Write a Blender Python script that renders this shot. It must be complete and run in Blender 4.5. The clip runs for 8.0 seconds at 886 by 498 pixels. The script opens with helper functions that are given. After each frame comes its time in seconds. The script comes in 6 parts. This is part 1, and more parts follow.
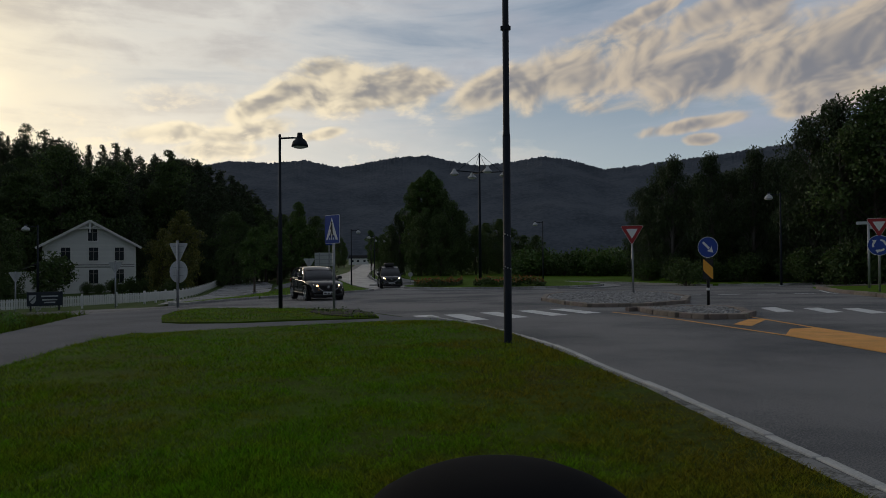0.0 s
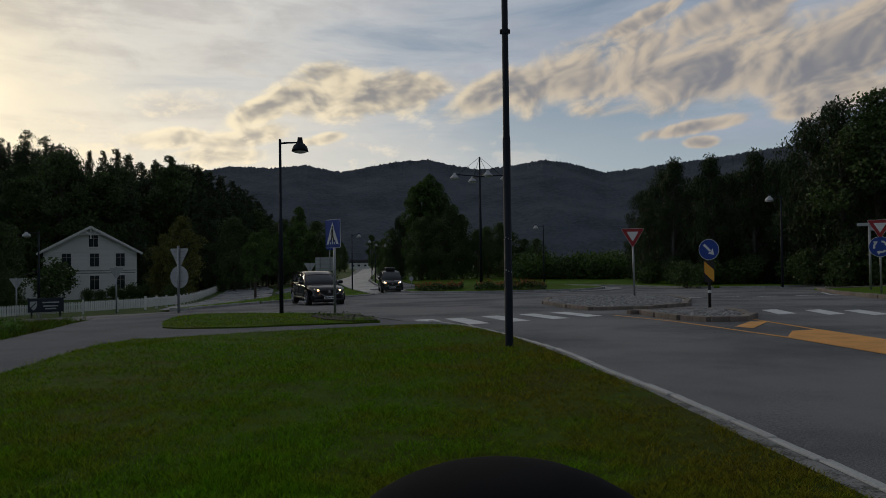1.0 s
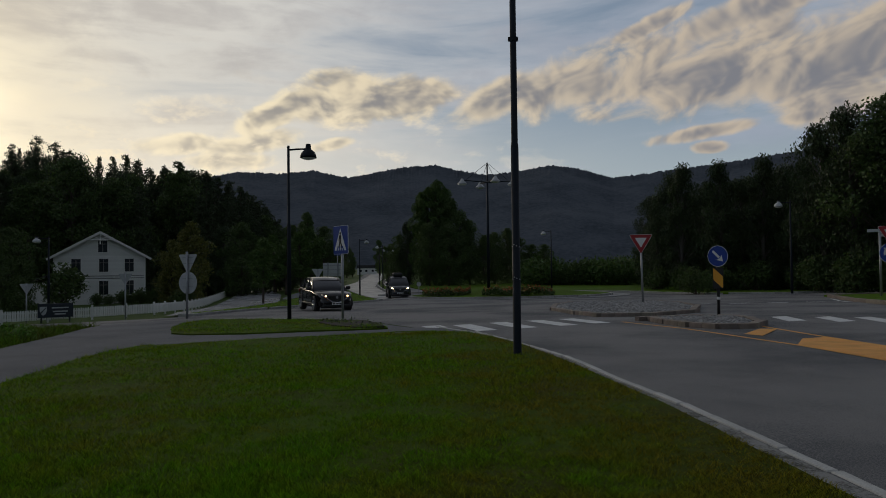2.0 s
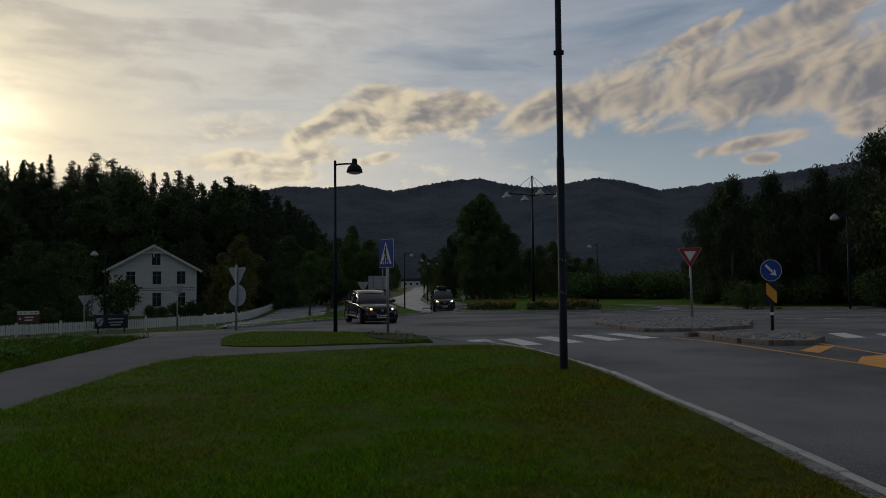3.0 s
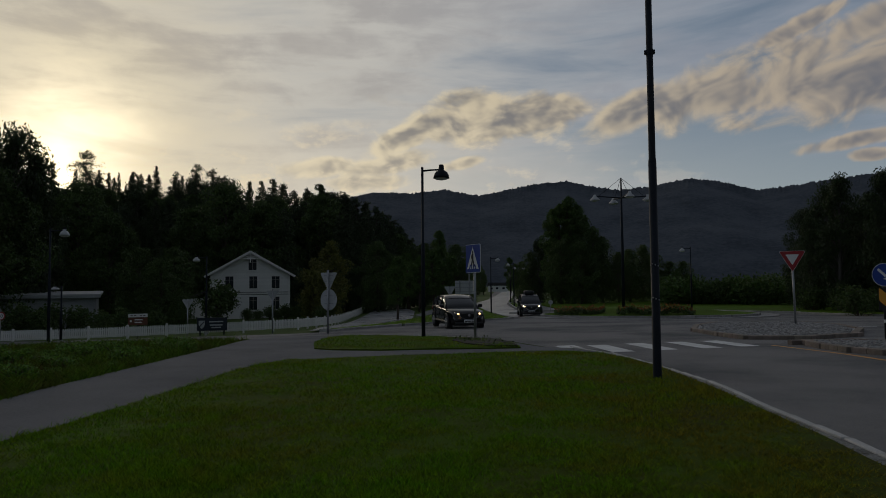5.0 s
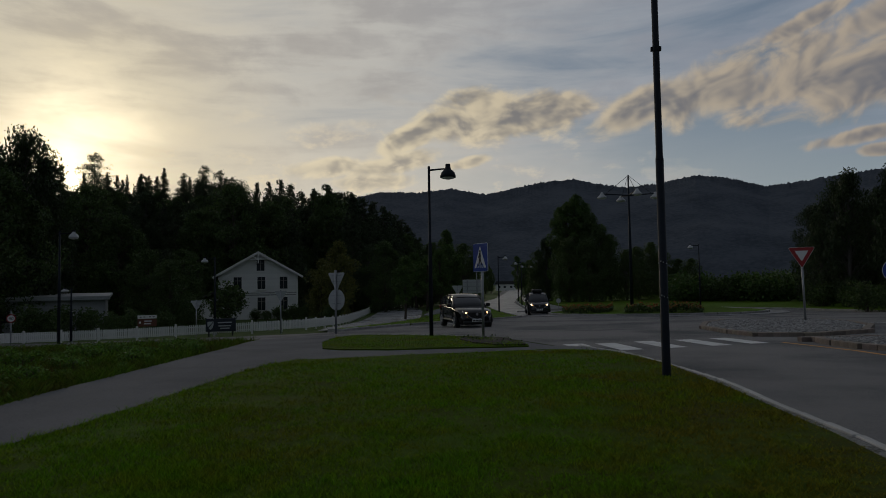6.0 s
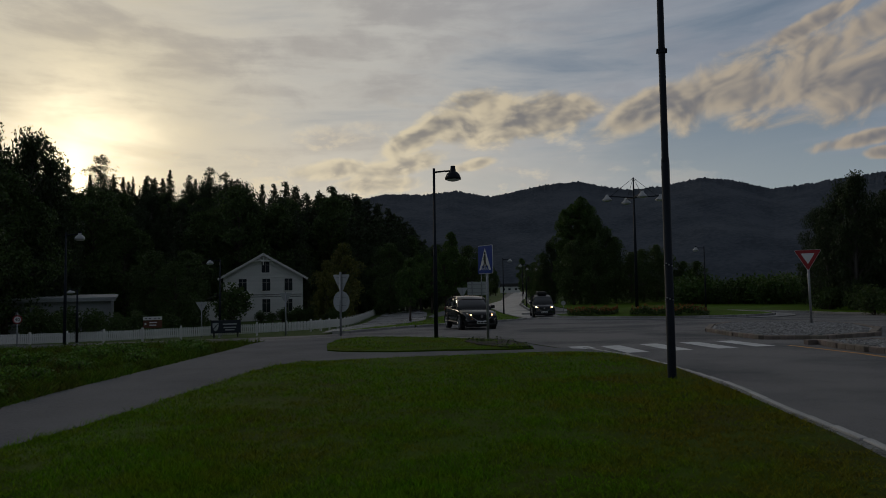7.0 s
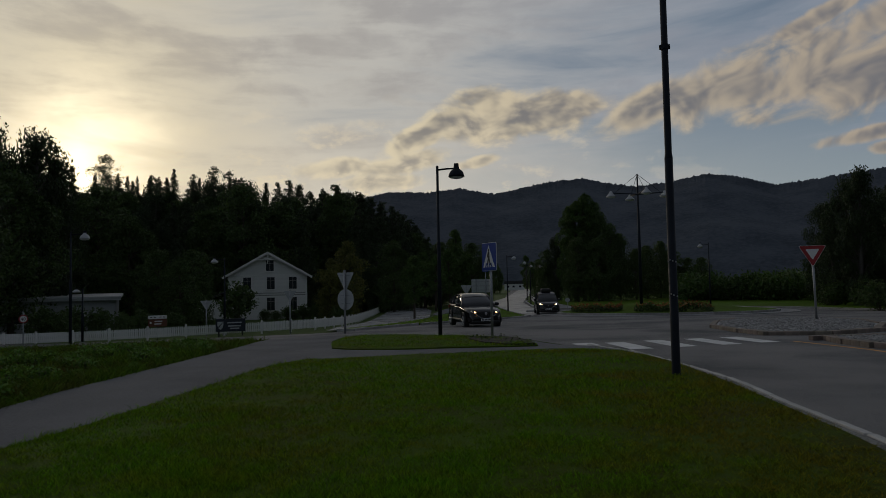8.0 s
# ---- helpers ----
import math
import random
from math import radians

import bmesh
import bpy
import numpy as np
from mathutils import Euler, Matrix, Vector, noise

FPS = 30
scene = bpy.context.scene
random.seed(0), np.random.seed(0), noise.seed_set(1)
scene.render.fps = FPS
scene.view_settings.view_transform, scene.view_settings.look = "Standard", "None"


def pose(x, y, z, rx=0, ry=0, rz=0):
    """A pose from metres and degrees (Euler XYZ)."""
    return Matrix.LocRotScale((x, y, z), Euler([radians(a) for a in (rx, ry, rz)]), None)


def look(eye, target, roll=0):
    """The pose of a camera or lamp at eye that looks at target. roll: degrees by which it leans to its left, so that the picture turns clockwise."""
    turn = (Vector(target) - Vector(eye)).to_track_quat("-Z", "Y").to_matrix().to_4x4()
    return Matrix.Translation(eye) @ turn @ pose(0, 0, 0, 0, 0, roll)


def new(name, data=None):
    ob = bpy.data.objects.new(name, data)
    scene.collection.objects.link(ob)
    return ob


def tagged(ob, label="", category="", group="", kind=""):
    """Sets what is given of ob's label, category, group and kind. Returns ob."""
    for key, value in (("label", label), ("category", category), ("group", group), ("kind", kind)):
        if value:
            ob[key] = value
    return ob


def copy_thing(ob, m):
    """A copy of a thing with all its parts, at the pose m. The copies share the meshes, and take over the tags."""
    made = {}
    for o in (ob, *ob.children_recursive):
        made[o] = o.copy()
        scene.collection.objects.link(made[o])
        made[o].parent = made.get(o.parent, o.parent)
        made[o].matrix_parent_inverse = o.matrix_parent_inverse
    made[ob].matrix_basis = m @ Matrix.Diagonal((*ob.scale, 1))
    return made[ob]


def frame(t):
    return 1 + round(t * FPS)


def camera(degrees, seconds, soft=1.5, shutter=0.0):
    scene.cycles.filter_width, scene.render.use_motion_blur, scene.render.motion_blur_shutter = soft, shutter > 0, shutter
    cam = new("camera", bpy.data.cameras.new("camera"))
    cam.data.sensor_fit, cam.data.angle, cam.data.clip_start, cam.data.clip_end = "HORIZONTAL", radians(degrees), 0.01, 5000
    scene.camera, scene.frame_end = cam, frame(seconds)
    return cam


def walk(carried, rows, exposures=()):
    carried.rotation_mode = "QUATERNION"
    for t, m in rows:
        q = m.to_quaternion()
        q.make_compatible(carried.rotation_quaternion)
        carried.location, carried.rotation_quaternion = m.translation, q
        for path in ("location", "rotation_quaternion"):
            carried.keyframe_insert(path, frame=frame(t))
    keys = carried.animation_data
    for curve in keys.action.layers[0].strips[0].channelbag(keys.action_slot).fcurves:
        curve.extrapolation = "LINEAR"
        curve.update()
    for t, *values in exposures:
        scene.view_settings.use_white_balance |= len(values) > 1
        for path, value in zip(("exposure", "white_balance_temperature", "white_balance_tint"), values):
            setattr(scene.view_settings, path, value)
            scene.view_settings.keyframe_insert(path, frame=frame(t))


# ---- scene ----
cam = camera(65.0, 8.0, soft=0.9)
WALK = [  # seconds, eye (x, y, z), yaw, pitch, roll
    (0.0, 0.000, 0.000, 1.400, 0.005, 0.637, 0.416), (0.5, 0.002, 0.010, 1.399, -0.007, 0.833, 0.624), (1.0, 0.001, 0.012, 1.396, 0.071, 0.968, 0.739),
    (1.2, -0.001, 0.011, 1.400, 0.100, 1.030, 0.735), (2.3, -0.014, 0.008, 1.433, 1.430, 1.740, 0.665),
    (2.5, -0.017, 0.007, 1.437, 2.159, 2.018, 0.640), (3.0, -0.024, 0.004, 1.438, 4.327, 2.540, 0.527), (3.5, -0.034, -0.008, 1.438, 7.120, 2.930, 0.397),
    (4.0, -0.047, -0.014, 1.444, 9.046, 3.075, 0.338), (4.5, -0.054, -0.014, 1.454, 11.163, 3.081, 0.367), (4.7, -0.054, -0.013, 1.456, 11.290, 3.030, 0.430),
    (5.8, -0.053, -0.008, 1.461, 11.920, 2.900, 0.900), (6.0, -0.053, -0.006, 1.462, 12.033, 2.898, 0.974), (6.5, -0.056, -0.001, 1.462, 12.257, 3.020, 0.905),
    (7.0, -0.060, -0.005, 1.457, 12.414, 3.082, 0.859), (7.5, -0.057, -0.014, 1.455, 12.566, 2.982, 0.949), (8.0, -0.051, -0.014, 1.453, 12.755, 2.894, 1.131)]
EXPOSURES = [(0.0, 0.12), (1.0, 0.09), (2.5, -0.06), (3.5, -0.28), (4.5, -0.38), (8.0, -0.44)]
walk(cam, [(t, pose(x, y, z, 90 + p, r, w)) for t, x, y, z, w, p, r in WALK], exposures=EXPOSURES)

# ---------------------------------------------------------------- world and sun
SUN_AZ, SUN_EL = -40.5, 9.3  # degrees: right of straight ahead, above level
world = bpy.data.worlds.new("evening_sky")
scene.world = world
world.use_nodes = True
wt = world.node_tree
wt.nodes.clear()


class Val:
    """A float socket of a node tree, with plain arithmetic."""
    def __init__(self, tree, sock):
        self.tree, self.sock = tree, sock

    def op(self, kind, *others):
        n = self.tree.nodes.new("ShaderNodeMath")
        n.operation = kind
        for i, o in enumerate((self, *others)):
            if isinstance(o, Val):
                self.tree.links.new(o.sock, n.inputs[i])
            else:
                n.inputs[i].default_value = o
        return Val(self.tree, n.outputs[0])

    def __add__(self, o): return self.op("ADD", o)
    def __sub__(self, o): return self.op("SUBTRACT", o)
    def __mul__(self, o): return self.op("MULTIPLY", o)
    def __truediv__(self, o): return self.op("DIVIDE", o)

    def smooth(self, lo, hi):
        n = self.tree.nodes.new("ShaderNodeMapRange")
        n.interpolation_type = "SMOOTHSTEP"
        self.tree.links.new(self.sock, n.inputs[0])
        n.inputs[1].default_value, n.inputs[2].default_value = lo, hi
        return Val(self.tree, n.outputs[0])


def mix_colour(tree, fac, a, b, kind="MIX"):
    n = tree.nodes.new("ShaderNodeMix")
    n.data_type, n.blend_type, n.clamp_factor = "RGBA", kind, True
    for i, v in ((0, fac), (6, a), (7, b)):
        if isinstance(v, Val):
            tree.links.new(v.sock, n.inputs[i])
        elif hasattr(v, "is_linked"):
            tree.links.new(v, n.inputs[i])
        else:
            n.inputs[i].default_value = v if i == 0 else (*v, 1)
    return n.outputs[2]


def noise_at(tree, vec, scale, detail=4.0, rough=0.55, stretch=(1, 1, 1), shift=(0, 0, 0), twist=0.0, turn=0.0):
    if turn:
        r = tree.nodes.new("ShaderNodeMapping")
        r.inputs["Rotation"].default_value = (0, 0, radians(turn))
        tree.links.new(vec, r.inputs[0])
        vec = r.outputs[0]
    m = tree.nodes.new("ShaderNodeMapping")
    m.inputs["Scale"].default_value, m.inputs["Location"].default_value = stretch, shift
    tree.links.new(vec, m.inputs[0])
    n = tree.nodes.new("ShaderNodeTexNoise")
    n.inputs["Scale"].default_value, n.inputs["Detail"].default_value = scale, detail
    n.inputs["Roughness"].default_value, n.inputs["Distortion"].default_value = rough, twist
    tree.links.new(m.outputs[0], n.inputs["Vector"])
    return Val(tree, n.outputs[0])


def build_sky():
    sky = wt.nodes.new("ShaderNodeTexSky")
    sky.sky_type, sky.sun_disc = "NISHITA", False
    sky.sun_elevation, sky.sun_rotation = radians(SUN_EL), radians(SUN_AZ)
    sky.air_density, sky.dust_density, sky.ozone_density = 1.0, 1.2, 1.6
    co = wt.nodes.new("ShaderNodeTexCoord")
    sep = wt.nodes.new("ShaderNodeSeparateXYZ")
    wt.links.new(co.outputs["Generated"], sep.inputs[0])
    x, y, z = (Val(wt, o) for o in sep.outputs)
    az = x.op("ARCTAN2", y) * 57.2958
    el = z.op("ARCSINE") * 57.2958
    comb = wt.nodes.new("ShaderNodeCombineXYZ")
    wt.links.new(az.sock, comb.inputs[0])
    wt.links.new(el.sock, comb.inputs[1])
    p = comb.outputs[0]
    heap = dict(scale=0.46, detail=11, rough=0.60, stretch=(0.62, 1.0, 1), twist=0.25)
    sweep = dict(scale=0.30, detail=11, rough=0.58, stretch=(0.85, 1.2, 1), twist=0.45, turn=-20)
    east = az.smooth(-1.0, 5.0)  # heaped clouds in the middle, swept ones to the east

    def blend(u, v):
        return u + (v - u) * east
    fine = blend(noise_at(wt, p, shift=(3, 1, 0), **heap), noise_at(wt, p, shift=(3, 1, 0), **sweep))
    # broad relief of the clouds, and the same read a little nearer the light
    broad_h, broad_s = dict(heap, detail=3.2, rough=0.5), dict(sweep, detail=3.0, rough=0.5)
    relief = blend(noise_at(wt, p, shift=(3, 1, 0), **broad_h), noise_at(wt, p, shift=(3, 1, 0), **broad_s))
    sunward = blend(noise_at(wt, p, shift=(2.62, 1.30, 0), **broad_h), noise_at(wt, p, shift=(2.62, 1.34, 0), **broad_s))
    puff = noise_at(wt, p, 0.13, 5, 0.55, (0.8, 1.5, 1), (11, 4, 0), 0.4)
    veil = noise_at(wt, p, 0.060, 6, 0.55, (0.5, 2.4, 1), (5, 9, 0), 0.6)
    streak = noise_at(wt, p, 0.20, 6, 0.55, (0.24, 1.5, 1), (1, 2, 0), 0.6)
    mottle = noise_at(wt, p, 0.34, 6, 0.6, (0.5, 1.1, 1), (7, 3, 0), 0.3)
    # cumulus banks: azimuth, elevation, half sizes, slope
    banks = [(-7.4, 13.2, 6.4, 1.7, 0.03), (-9.2, 14.5, 3.4, 1.4, 0.12), (-3.2, 13.8, 4.2, 1.5, 0.08), (-11.8, 13.3, 2.4, 0.9, 0.1),
             (-15.0, 11.8, 3.0, 1.1, 0.40), (-16.0, 9.9, 4.0, 0.9, 0.2), (-17.6, 8.4, 3.4, 0.75, 0.05), (-9.8, 9.9, 1.8, 0.5, 0.2), (-21.5, 9.6, 3.0, 0.8, 0.1),
             (4.5, 13.6, 4.2, 1.5, 0.35), (9.5, 14.6, 5.0, 2.2, 0.30), (15.5, 15.0, 6.0, 2.8, 0.20), (22.0, 14.6, 6.5, 3.2, 0.10), (28.5, 13.8, 5.0, 3.0, 0.10),
             (29.5, 11.7, 4.5, 1.6, 0.1), (20.5, 10.1, 3.8, 0.55, 0.12), (27.0, 10.6, 2.0, 0.5, 0.1), (20.5, 8.9, 1.2, 0.45, 0.0), (33.0, 15.0, 7.0, 3.6, 0.1), (24, 18.6, 7, 1.2, 0.25), (16, 18.2, 3, 0.7, 0.35)]
    bank = None
    for a, e, sa, se, k in banks:
        da = az - a
        u = (da / sa)
        v = (el - e - da * k) / se
        m = (u * u + v * v) * -1.0 + 1.0
        bank = m if bank is None else bank.op("SMOOTH_MAX", m, 0.4)
    bank = bank.op("MAXIMUM", -1.3)
    edge = bank + (fine - 0.5) * 3.4 + (puff - 0.5) * 0.8
    cover = edge.smooth(-0.60, 0.60)
    lit = ((relief - sunward) * 3.0 + (fine - relief) * 1.5 + 0.5).smooth(-0.25, 1.2)
    core = edge.smooth(0.0, 1.7)
    # nearness to the sun, for the glow and the warm edges
    sx, sy, sz = (math.sin(radians(SUN_AZ)) * math.cos(radians(SUN_EL)), math.cos(radians(SUN_AZ)) * math.cos(radians(SUN_EL)), math.sin(radians(SUN_EL)))
    near = x * sx + y * sy + z * sz
    ang = near.op("MINIMUM", 1.0).op("ARCCOSINE") * 57.2958
    wide = ang.smooth(60.0, 8.0)
    mid = (ang + (mottle - 0.5) * 9.0 + (streak - 0.5) * 12.0).smooth(19.0, 0.0)
    close = ((ang + (streak - 0.5) * 7.0 + (mottle - 0.5) * 3.0).op("MAXIMUM", 0.0) / -13.0 + 1.0).op("MAXIMUM", 0.0).op("POWER", 4.0)
    base = wt.nodes.new("ShaderNodeVectorMath")
    base.operation = "SCALE"
    base.inputs["Scale"].default_value = 0.075
    wt.links.new(sky.outputs[0], base.inputs[0])
    blue = mix_colour(wt, el.smooth(4.0, 16.0), (0.42, 0.48, 0.54), (0.225, 0.29, 0.385))
    out = mix_colour(wt, 0.65, base.outputs[0], blue)
    high = mix_colour(wt, wide, (0.42, 0.46, 0.53), (0.76, 0.71, 0.61))
    veil_fac = ((veil - 0.5) * 2.6 + (streak - 0.5) * 1.8 + el * 0.022 + wide * 0.75 - 0.02).smooth(0.0, 1.0)
    out = mix_colour(wt, veil_fac * 0.9, out, high)
    grey = ((streak - 0.5) * 2.2 + (mottle - 0.5) * 1.3 + (veil - 0.5) * 1.2 + el * 0.014).smooth(0.05, 0.70) * 0.58
    out = mix_colour(wt, grey, out, mix_colour(wt, wide, (0.28, 0.32, 0.40), (0.42, 0.38, 0.35)))
    rim = mix_colour(wt, wide, (0.54, 0.45, 0.345), (1.0, 0.86, 0.58))
    body = mix_colour(wt, wide, (0.20, 0.20, 0.22), (0.27, 0.25, 0.23))
    cloud = mix_colour(wt, (lit * 1.3 - core * 0.72 + 0.12).smooth(-0.1, 1.1), body, rim)
    out = mix_colour(wt, cover * 0.92, out, cloud)
    low = wide * el.smooth(15.0, 7.5) * (puff * 0.9 + 0.1)
    out = mix_colour(wt, low * 0.75, out, (0.98, 0.86, 0.66))
    flecks = ((mottle - 0.5) * 1.2 + (fine - 0.5) * 1.3 + 0.5 + (streak - 0.5) * 0.8).smooth(0.54, 0.78) * wide * el.smooth(17.0, 8.0) * 0.85
    out = mix_colour(wt, flecks, out, (1.0, 0.86, 0.62))
    out = mix_colour(wt, mid * 0.72, out, (1.0, 0.85, 0.56))
    glow = mix_colour(wt, close, (0, 0, 0), (2.6, 2.2, 1.45))
    out = mix_colour(wt, 1.0, out, glow, "ADD")
    # the sky darkens overhead and away from the sunset
    dusk = (ang.smooth(60.0, 115.0) * -0.44 + 1.0) * (el.smooth(20.0, 55.0) * -0.45 + 1.0)
    bg = wt.nodes.new("ShaderNodeBackground")
    wt.links.new(dusk.sock, bg.inputs[1])
    wt.links.new(out, bg.inputs[0])
    wo = wt.nodes.new("ShaderNodeOutputWorld")
    wt.links.new(bg.outputs[0], wo.inputs[0])


build_sky()
sun_data = bpy.data.lights.new("sun", "SUN")
sun_data.energy, sun_data.angle, sun_data.color = 0.5, radians(14), (1.0, 0.86, 0.66)
sun = new("sun", sun_data)
sun.matrix_world = look((-60 * math.sin(radians(-SUN_AZ)), 60 * math.cos(radians(SUN_AZ)), 60 * math.tan(radians(SUN_EL)) + 2), (0, 0, 2))


# ---------------------------------------------------------------- materials
def material(name, colour, rough=0.7, metal=0.0, vary=0.15, grain=40.0, patch=1.5, bump=0.1, bump_scale=60.0, second=None, spec=0.5, per="", per_amount=0.25, dry=0.0, through_leaf=0.0):
    """A procedural surface: grain and patches of colour, relief, and change from piece to piece."""
    m = bpy.data.materials.new(name)
    m.use_nodes = True
    t = m.node_tree
    b = t.nodes["Principled BSDF"]
    co = t.nodes.new("ShaderNodeTexCoord")
    p = co.outputs["Object"]
    second = second or tuple(c * 0.6 for c in colour)
    g, k = noise_at(t, p, grain, 3, 0.6), noise_at(t, p, patch, 4, 0.6)
    fac = ((g - 0.5) * 1.6 + (k - 0.5) * 2.2) * (vary * 3.0) + 0.35
    if dry:  # worn and parched towards the roadside
        sep = t.nodes.new("ShaderNodeSeparateXYZ")
        t.links.new(p, sep.inputs[0])
        fac = fac + ((Val(t, sep.outputs[0]) + (k - 0.5) * 5.0).smooth(-0.8, 2.6) * dry)
    col = mix_colour(t, fac.smooth(0.0, 1.0), colour, second)
    if per:
        if per == "object":
            n = t.nodes.new("ShaderNodeObjectInfo")
            r = Val(t, n.outputs["Random"])
        else:
            n = t.nodes.new("ShaderNodeNewGeometry")
            r = Val(t, n.outputs["Random Per Island"])
        hsv = t.nodes.new("ShaderNodeHueSaturation")
        t.links.new(col, hsv.inputs["Color"])
        t.links.new(((r - 0.5) * (2 * per_amount) + 1.0).sock, hsv.inputs["Value"])
        t.links.new(((r * 7.31).op("FRACT") * 0.04 + 0.48).sock, hsv.inputs["Hue"])
        col = hsv.outputs[0]
    t.links.new(col, b.inputs["Base Color"])
    rr = (g - 0.5) * 0.25 + (k - 0.5) * 0.2 + rough
    t.links.new(rr.op("MAXIMUM", 0.03).sock, b.inputs["Roughness"])
    b.inputs["Metallic"].default_value = metal
    b.inputs["Specular IOR Level"].default_value = spec
    if bump:
        bn = t.nodes.new("ShaderNodeBump")
        bn.inputs["Strength"].default_value, bn.inputs["Distance"].default_value = bump, 0.02
        t.links.new(noise_at(t, p, bump_scale, 5, 0.65).sock, bn.inputs["Height"])
        t.links.new(bn.outputs[0], b.inputs["Normal"])
    if through_leaf:
        tr = t.nodes.new("ShaderNodeBsdfTranslucent")
        t.links.new(col, tr.inputs[0])
        mx = t.nodes.new("ShaderNodeMixShader")
        mx.inputs[0].default_value = through_leaf
        t.links.new(b.outputs[0], mx.inputs[1])
        t.links.new(tr.outputs[0], mx.inputs[2])
        t.links.new(mx.outputs[0], t.nodes["Material Output"].inputs[0])
    return m


def glass(name, tint=(0.02, 0.025, 0.03), rough=0.03):
    m = bpy.data.materials.new(name)
    m.use_nodes = True
    b = m.node_tree.nodes["Principled BSDF"]
    b.inputs["Base Color"].default_value = (*tint, 1)
    b.inputs["Roughness"].default_value, b.inputs["IOR"].default_value = rough, 1.5
    b.inputs["Coat Weight"].default_value = 0.6
    return m


def lamp_glow(name, colour, power):
    m = bpy.data.materials.new(name)
    m.use_nodes = True
    b = m.node_tree.nodes["Principled BSDF"]
    b.inputs["Base Color"].default_value = (*colour, 1)
    b.inputs["Emission Color"].default_value, b.inputs["Emission Strength"].default_value = (*colour, 1), power
    return m


GRASS = material("lawn_turf", (0.058, 0.108, 0.006), 0.85, vary=0.3, grain=30, patch=0.35, bump=0.6, bump_scale=45, second=(0.055, 0.052, 0.010), spec=0.05, dry=0.4)
TURF = material("bank_turf", (0.085, 0.160, 0.010), 0.85, vary=0.3, grain=12, patch=0.25, bump=0.5, bump_scale=30, second=(0.065, 0.095, 0.012), spec=0.05)
BLADE = material("grass_blade", (0.118, 0.275, 0.005), 0.9, vary=0.26, grain=2.2, patch=0.42, bump=0.0, second=(0.205, 0.178, 0.016), spec=0.04, per="island", per_amount=0.75, through_leaf=0.18, dry=0.75)
BLADE_ROUGH = material("meadow_blade", (0.085, 0.160, 0.012), 0.85, vary=0.5, grain=1.5, patch=0.5, bump=0.0, second=(0.085, 0.075, 0.018), spec=0.08, per="island", per_amount=0.6, through_leaf=0.25)
FIELD = material("rough_meadow", (0.055, 0.090, 0.014), 0.9, vary=0.3, grain=6, patch=0.12, bump=0.5, bump_scale=14, second=(0.050, 0.075, 0.020), spec=0.15)
ASPHALT = material("asphalt", (0.220, 0.212, 0.206), 0.85, vary=0.65, grain=75, patch=0.22, bump=0.6, bump_scale=110, second=(0.098, 0.100, 0.105), spec=0.25)
PATH = material("footpath_asphalt", (0.175, 0.177, 0.184), 0.92, vary=0.32, grain=34, patch=0.30, bump=0.5, bump_scale=150, second=(0.100, 0.101, 0.106), spec=0.15)
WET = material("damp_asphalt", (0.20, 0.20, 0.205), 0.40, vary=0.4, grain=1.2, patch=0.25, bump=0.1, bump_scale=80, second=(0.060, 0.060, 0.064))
# base far paler than asphalt: the sky's sheen on the wet street, as colour
WET_SHEEN = material("painted_sheen_asphalt", (0.52, 0.52, 0.53), 0.22, vary=0.6, grain=0.55, patch=0.25, bump=0.1, bump_scale=80, second=(0.24, 0.24, 0.245))
GRANITE = material("granite", (0.36, 0.345, 0.33), 0.75, vary=0.25, grain=120, patch=6, bump=0.5, bump_scale=50, second=(0.21, 0.20, 0.195), per="object", per_amount=0.18)
KERB_RED = material("rust_granite", (0.24, 0.195, 0.155), 0.8, vary=0.25, grain=90, patch=5, bump=0.6, bump_scale=40, second=(0.13, 0.105, 0.09), per="object", per_amount=0.2)
COBBLE = material("cobble_stone", (0.27, 0.265, 0.26), 0.7, vary=0.2, grain=60, patch=3, bump=0.4, bump_scale=50, second=(0.15, 0.148, 0.145), per="island", per_amount=0.35)
PALE_STONE = material("pale_stone", (0.52, 0.51, 0.48), 0.8, vary=0.25, grain=60, patch=3, bump=0.3, bump_scale=60, second=(0.25, 0.245, 0.24), per="object", per_amount=0.12)
PAINT_W = material("white_road_paint", (0.72, 0.72, 0.70), 0.6, vary=0.25, grain=50, patch=2.5, bump=0.2, bump_scale=120, second=(0.42, 0.42, 0.41))
PAINT_Y = material("yellow_road_paint", (0.84, 0.36, 0.030), 0.6, vary=0.2, grain=50, patch=2.0, bump=0.2, bump_scale=120, second=(0.50, 0.23, 0.04))
STEEL_B = material("blue_black_steel", (0.008, 0.013, 0.022), 0.6, metal=0.0, vary=0.2, grain=30, patch=3, bump=0.05, second=(0.006, 0.008, 0.012), spec=0.25)
STEEL_G = material("galvanised_steel", (0.36, 0.37, 0.38), 0.5, metal=0.7, vary=0.2, grain=30, patch=8, bump=0.05, second=(0.24, 0.25, 0.26))
SIGN_BACK = material("bare_aluminium", (0.46, 0.47, 0.48), 0.55, metal=0.3, vary=0.15, grain=15, patch=5, bump=0.02, second=(0.36, 0.37, 0.38))
SIGN_BLUE = material("sign_blue", (0.010, 0.050, 0.30), 0.35, vary=0.08, grain=15, patch=5, bump=0.0, second=(0.010, 0.040, 0.24))
SIGN_WHITE = material("sign_white", (0.75, 0.75, 0.73), 0.4, vary=0.08, grain=15, patch=5, bump=0.0, second=(0.62, 0.62, 0.60))
SIGN_RED = material("sign_red", (0.30, 0.014, 0.018), 0.4, vary=0.08, grain=15, patch=5, bump=0.0, second=(0.33, 0.02, 0.02))
